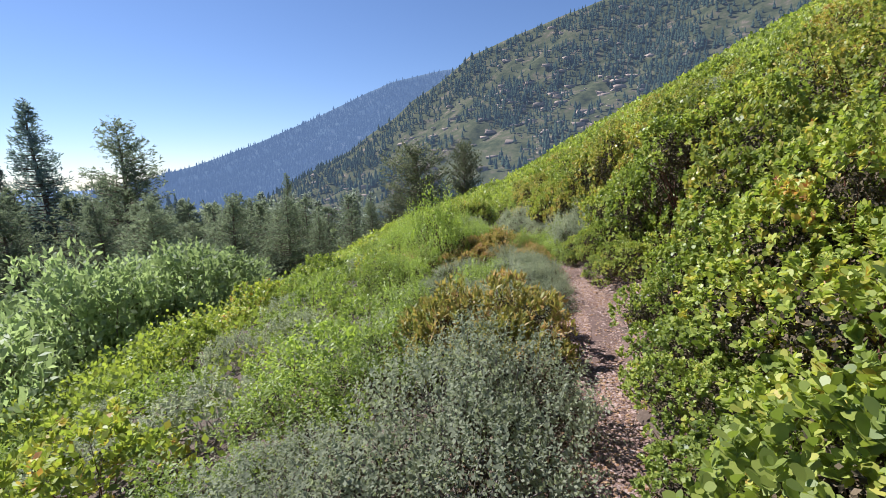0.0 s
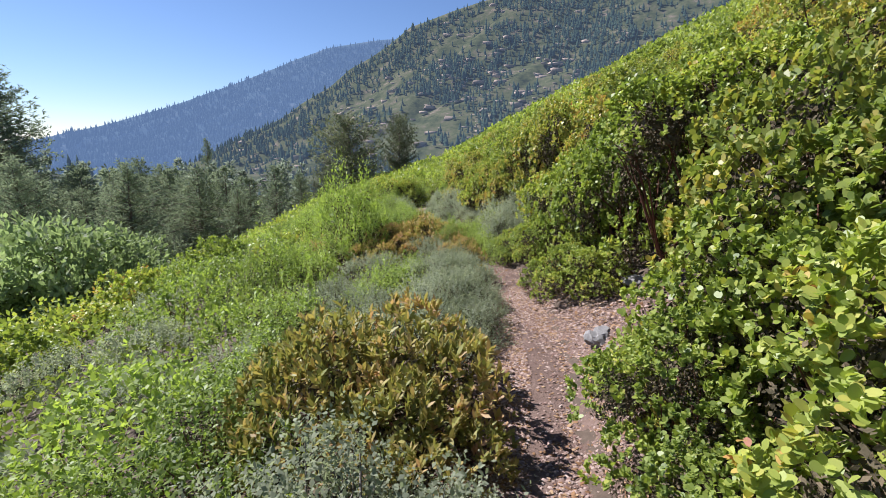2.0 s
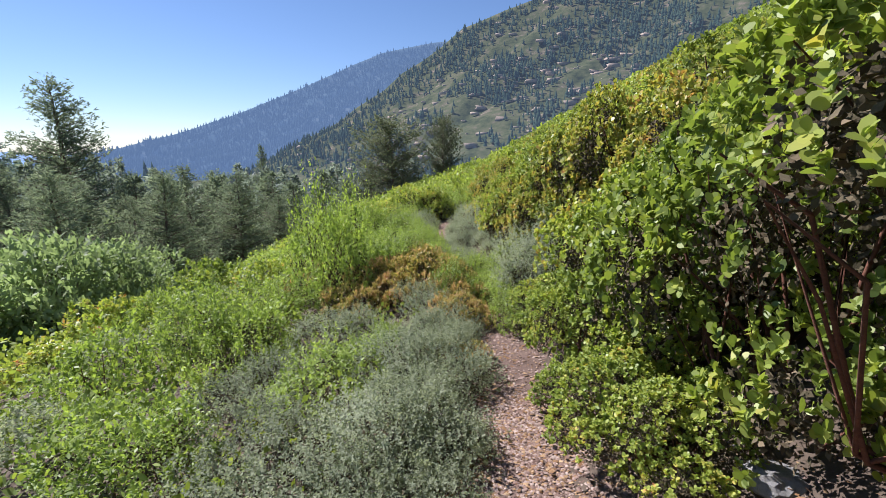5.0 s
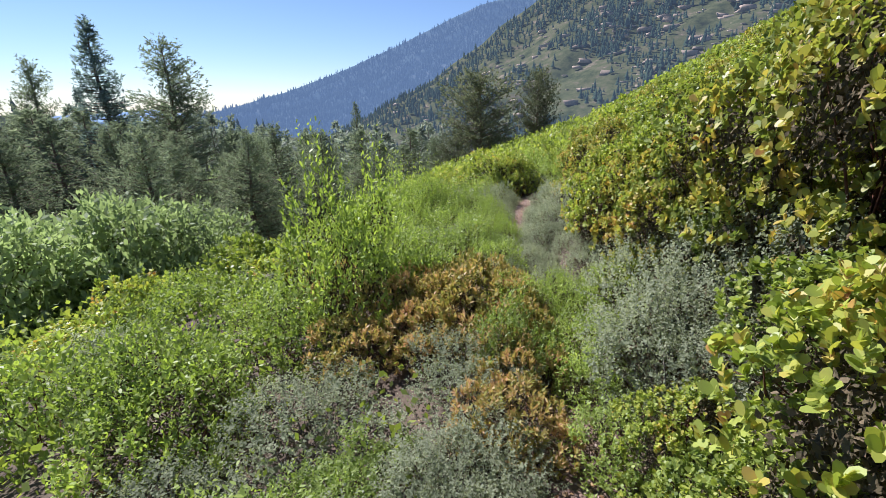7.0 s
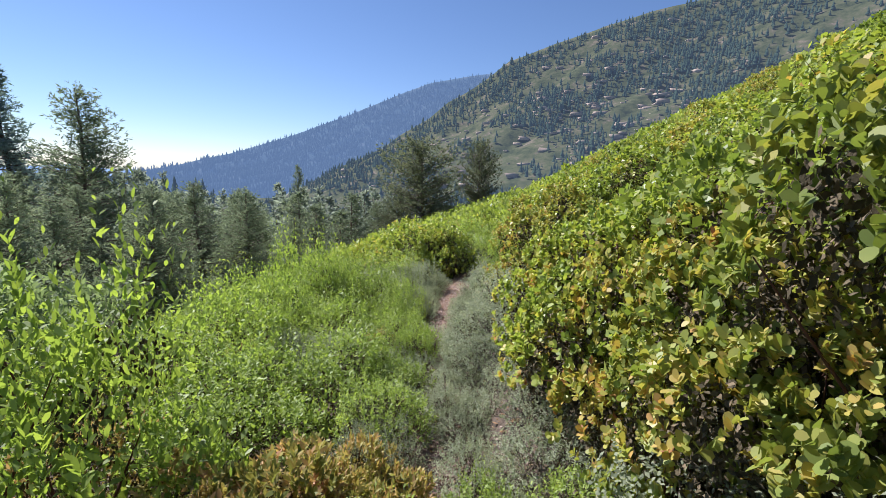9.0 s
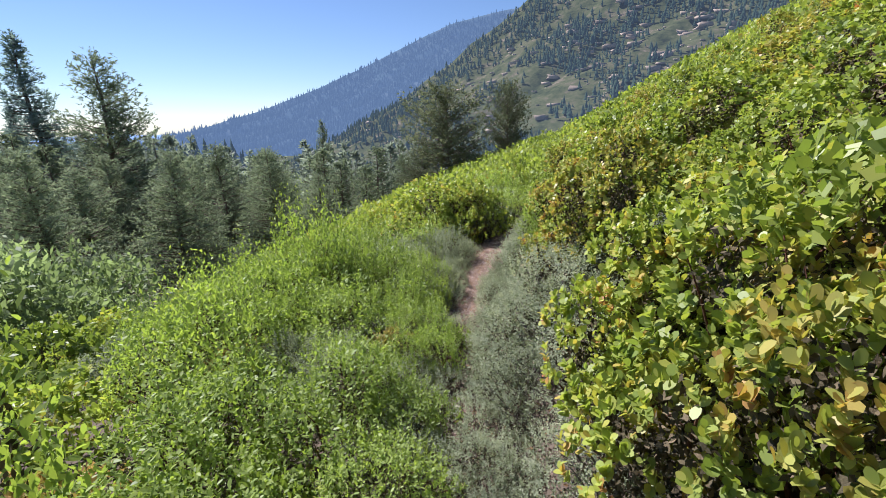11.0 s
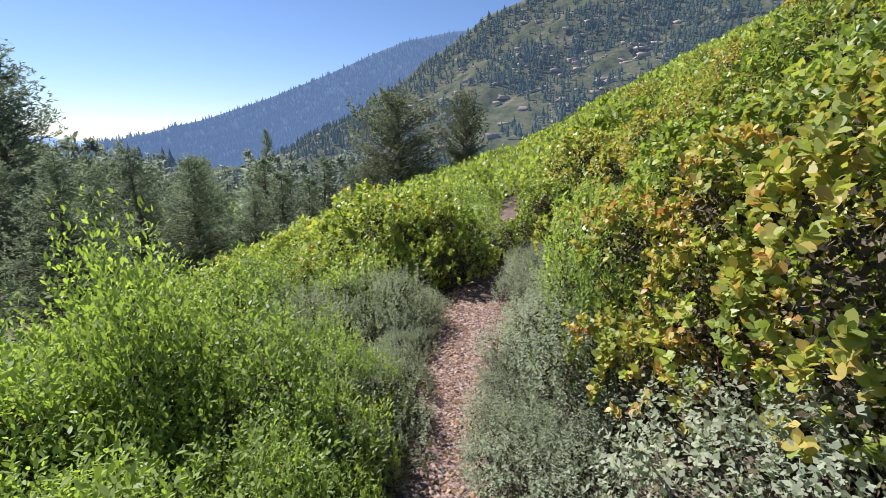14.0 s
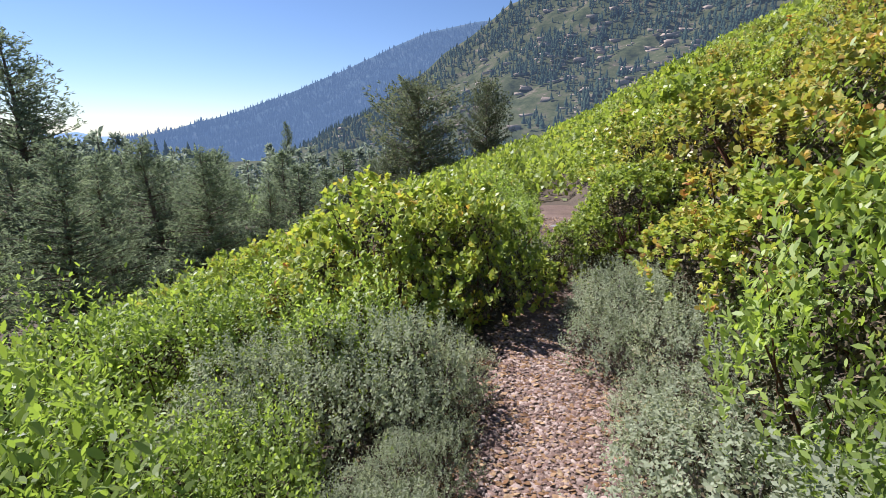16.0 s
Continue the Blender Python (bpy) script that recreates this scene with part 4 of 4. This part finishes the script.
FIRS = [conifer("fir_tree", 201 + i, 16.0, 3.6, 0.04, 0.04, -0.22, 0.40, 20, M_FIR, "tall dark spire-shaped fir tree in the valley", "valley firs", dense=1.9) for i in range(2)]
PINES = [conifer("pine_tree", 211 + i, 14.5, 4.4, 0.12, 0.07, 0.08, 0.28, 52, M_NEEDLE, "open-crowned pine tree with upswept limbs in the valley", "valley pines", dense=1.3) for i in range(4)]
BUSHY = [conifer("round_pine_tree", 221 + i, 9.0, 3.9, 0.06, 0.03, 0.22, 0.33, 26, M_SPUR, "broad bushy pine tree on the spur of the hill", "spur pines", dense=1.2, round_top=1.0) for i in range(2)]
SMALL = [conifer("small_pine_tree", 231 + i, 9.0, 3.0, 0.05, 0.22, 0.04, 0.36, 12, M_NEEDLE, "young pine tree in the valley wood", "young pines", rep=4, thin=0.26) for i in range(3)]
DISTANT = [conifer("slender_pine_tree", 241 + i, 9.5, 2.4, 0.05, 0.58, -0.04, 1.0, 2, M_HAZED, "slender pine tree far down the valley", "far valley pines", dense=0.8, rep=2, thin=0.40) for i in range(3)]
tree_used = {}


def tree(forms, x, y, s=1.0, wide=1.0, z=None):
    n = tree_used.get(forms[0].name, 0)
    tree_used[forms[0].name] = n + 1
    zz = float(ground(x, y)) if z is None else z
    m = pose(x, y, zz, 0, 0, (n * 77) % 360) @ Matrix.Diagonal((s * wide, s * wide, s, 1))
    ob = forms[n % len(forms)]
    if n >= len(forms):
        ob = copy_thing(ob, pose(0, 0, 0))
    ob.matrix_basis = m
    return ob


def at(az, r):
    return r * math.sin(radians(az)), r * math.cos(radians(az))


# trees that stand out against the sky
tree(FIRS, *at(-41.8, 64), 1.14, 1.0)
tree(PINES, *at(-35.6, 51), 1.06, 1.15)
tree(BUSHY, *at(-3.6, 44), 0.80, 1.12)
tree(BUSHY, *at(2.2, 46), 0.62, 0.72)
tree(BUSHY, *at(-6.6, 47), 0.46, 1.0)
tree(PINES, *at(-19.4, 98), 1.0, 0.5)
tree(FIRS, *at(-44.6, 80), 0.80, 1.0)
tree(PINES, *at(-47, 66), 0.95, 0.9)
tree(PINES, *at(-51, 62), 1.0, 0.9)
tree(FIRS, *at(-55, 60), 0.95, 1.0)
gt = np.random.default_rng(44)
placed = []
tries = 0
while len(placed) < 215 and tries < 9000:
    tries += 1
    az, r = gt.uniform(-85, -9), 24 + 132 * gt.random() ** 1.35
    x, y = at(az, r)
    if abs(az + 37.5) < 7 and r < 62 and gt.random() < 0.6:
        continue
    if ground(x, y) > -4.6 - 0.06 * max(y - 22, 0) or x - trail_x(y) > -14 or (r < 38 and y < 20.5):
        continue
    if any((x - a) ** 2 + (y - b) ** 2 < (2.2 + r * 0.02) ** 2 for a, b in placed):
        continue
    # the wood is lower where the valley drops away
    tall = 1.5 - r * math.tan(radians((3.6 if az > -33 else 1.2) + 0.9 * gt.normal())) - float(ground(x, y))
    if tall < 2.8:
        continue
    placed.append((x, y))
    tall = min(tall, 11.5)
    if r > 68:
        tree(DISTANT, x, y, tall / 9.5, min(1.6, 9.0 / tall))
    else:
        forms = PINES if gt.random() < 0.35 or r < 42 else SMALL
        tree(forms, x, y, tall / (14.5 if forms is PINES else 9.0), 0.95 + 0.4 * gt.random())


# ---- trail litter and stones ----
def chips(name, mat, count, low, high, spread, label, lo, hi, thin):
    """Loose chips strewn on the trail: small tilted, faceted flakes."""
    gg = np.random.default_rng(count)
    y = np.where(gg.random(count) < 0.35, gg.uniform(lo, hi, count), np.where(gg.random(count) < 0.72, gg.uniform(0.8, 6.0, count), gg.uniform(12.4, 15.2, count)))
    w = gg.normal(size=count) * spread
    bay = np.exp(-((y - 3.9) / 0.7) ** 2)
    x = trail_x(y) + w + np.where(w > 0, bay * 0.9 * gg.random(count), 0)
    size = low + (high - low) * gg.random(count) ** 2.2
    z = ground(x, y) + 0.017 + size * 0.10
    ang = gg.random(count)[:, None] * 6.283 + np.arange(5)[None] * 1.2566 + gg.normal(size=(count, 5)) * 0.25
    rad = size[:, None] * (0.35 + 0.3 * gg.random((count, 5)))
    tilt = gg.normal(size=(count, 2)) * 0.28
    px, py = rad * np.cos(ang), rad * np.sin(ang) * 0.75
    pz = px * tilt[:, :1] + py * tilt[:, 1:]
    ring = np.stack([x[:, None] + px, y[:, None] + py, z[:, None] + pz - size[:, None] * thin], -1)
    top = np.stack([x + gg.normal(size=count) * size * 0.1, y + gg.normal(size=count) * size * 0.1, z + size * thin], -1)[:, None]
    v = np.concatenate([top, ring], 1).reshape(-1, 3)
    i = np.arange(count)[:, None] * 6
    f = np.vstack([np.hstack([i, i + 1 + q, i + 1 + (q + 1) % 5]) for q in range(5)])
    ob = new(name, mesh_np(name, v, f, mat))
    tagged(ob, label, "gravel", kind="stuff")


chips("trail_gravel", M_CHIP, 62000, 0.009, 0.034, 0.24, "pinkish granite chips strewn over the trail", -1, 19, 0.16)
chips("trail_leaf_litter", M_LITTER, 24000, 0.014, 0.036, 0.36, "dry tan leaves littering the trail and its edges", -1, 19, 0.06)


def stone(x, y, s, flat, seed):
    """A half-buried field stone with worn corners."""
    bm = bmesh.new()
    bmesh.ops.create_icosphere(bm, subdivisions=3, radius=1.0)
    for v in bm.verts:
        p = v.co.copy()
        k = noise.cell(p * 1.6 + Vector((seed, 0.3, 0))) * 0.20 + noise.noise(p * 1.1 + Vector((seed, 0, 0))) * 0.45 + noise.noise(p * 4.0 + Vector((0, seed, 0))) * 0.12
        v.co = p * (1 + k)
        v.co.z = max(min(v.co.z * flat, flat * 0.72), -0.4)
    me = bpy.data.meshes.new("stone")
    bm.to_mesh(me)
    bm.free()
    me.materials.append(M_STONE)
    ob = new("stone", me)
    ob.matrix_basis = pose(x, y, float(ground(x, y)) + s * 0.12, 6, -5, seed * 50) @ Matrix.Diagonal((s, s * 0.85, s, 1))
    tagged(ob, "pale grey granite stone half buried at the trail edge", "stone", "trail stones")


for x, y, s, flat, seed in ((1.82, 4.12, 0.10, 0.8, 1), (2.32, 4.62, 0.09, 0.7, 3), (1.78, 3.90, 0.05, 0.7, 5),
                            (2.72, 18.6, 0.10, 0.7, 6), (2.2, 18.2, 0.07, 0.6, 7), (2.35, 4.9, 0.06, 0.7, 9)):
    stone(x, y, s, flat, seed)
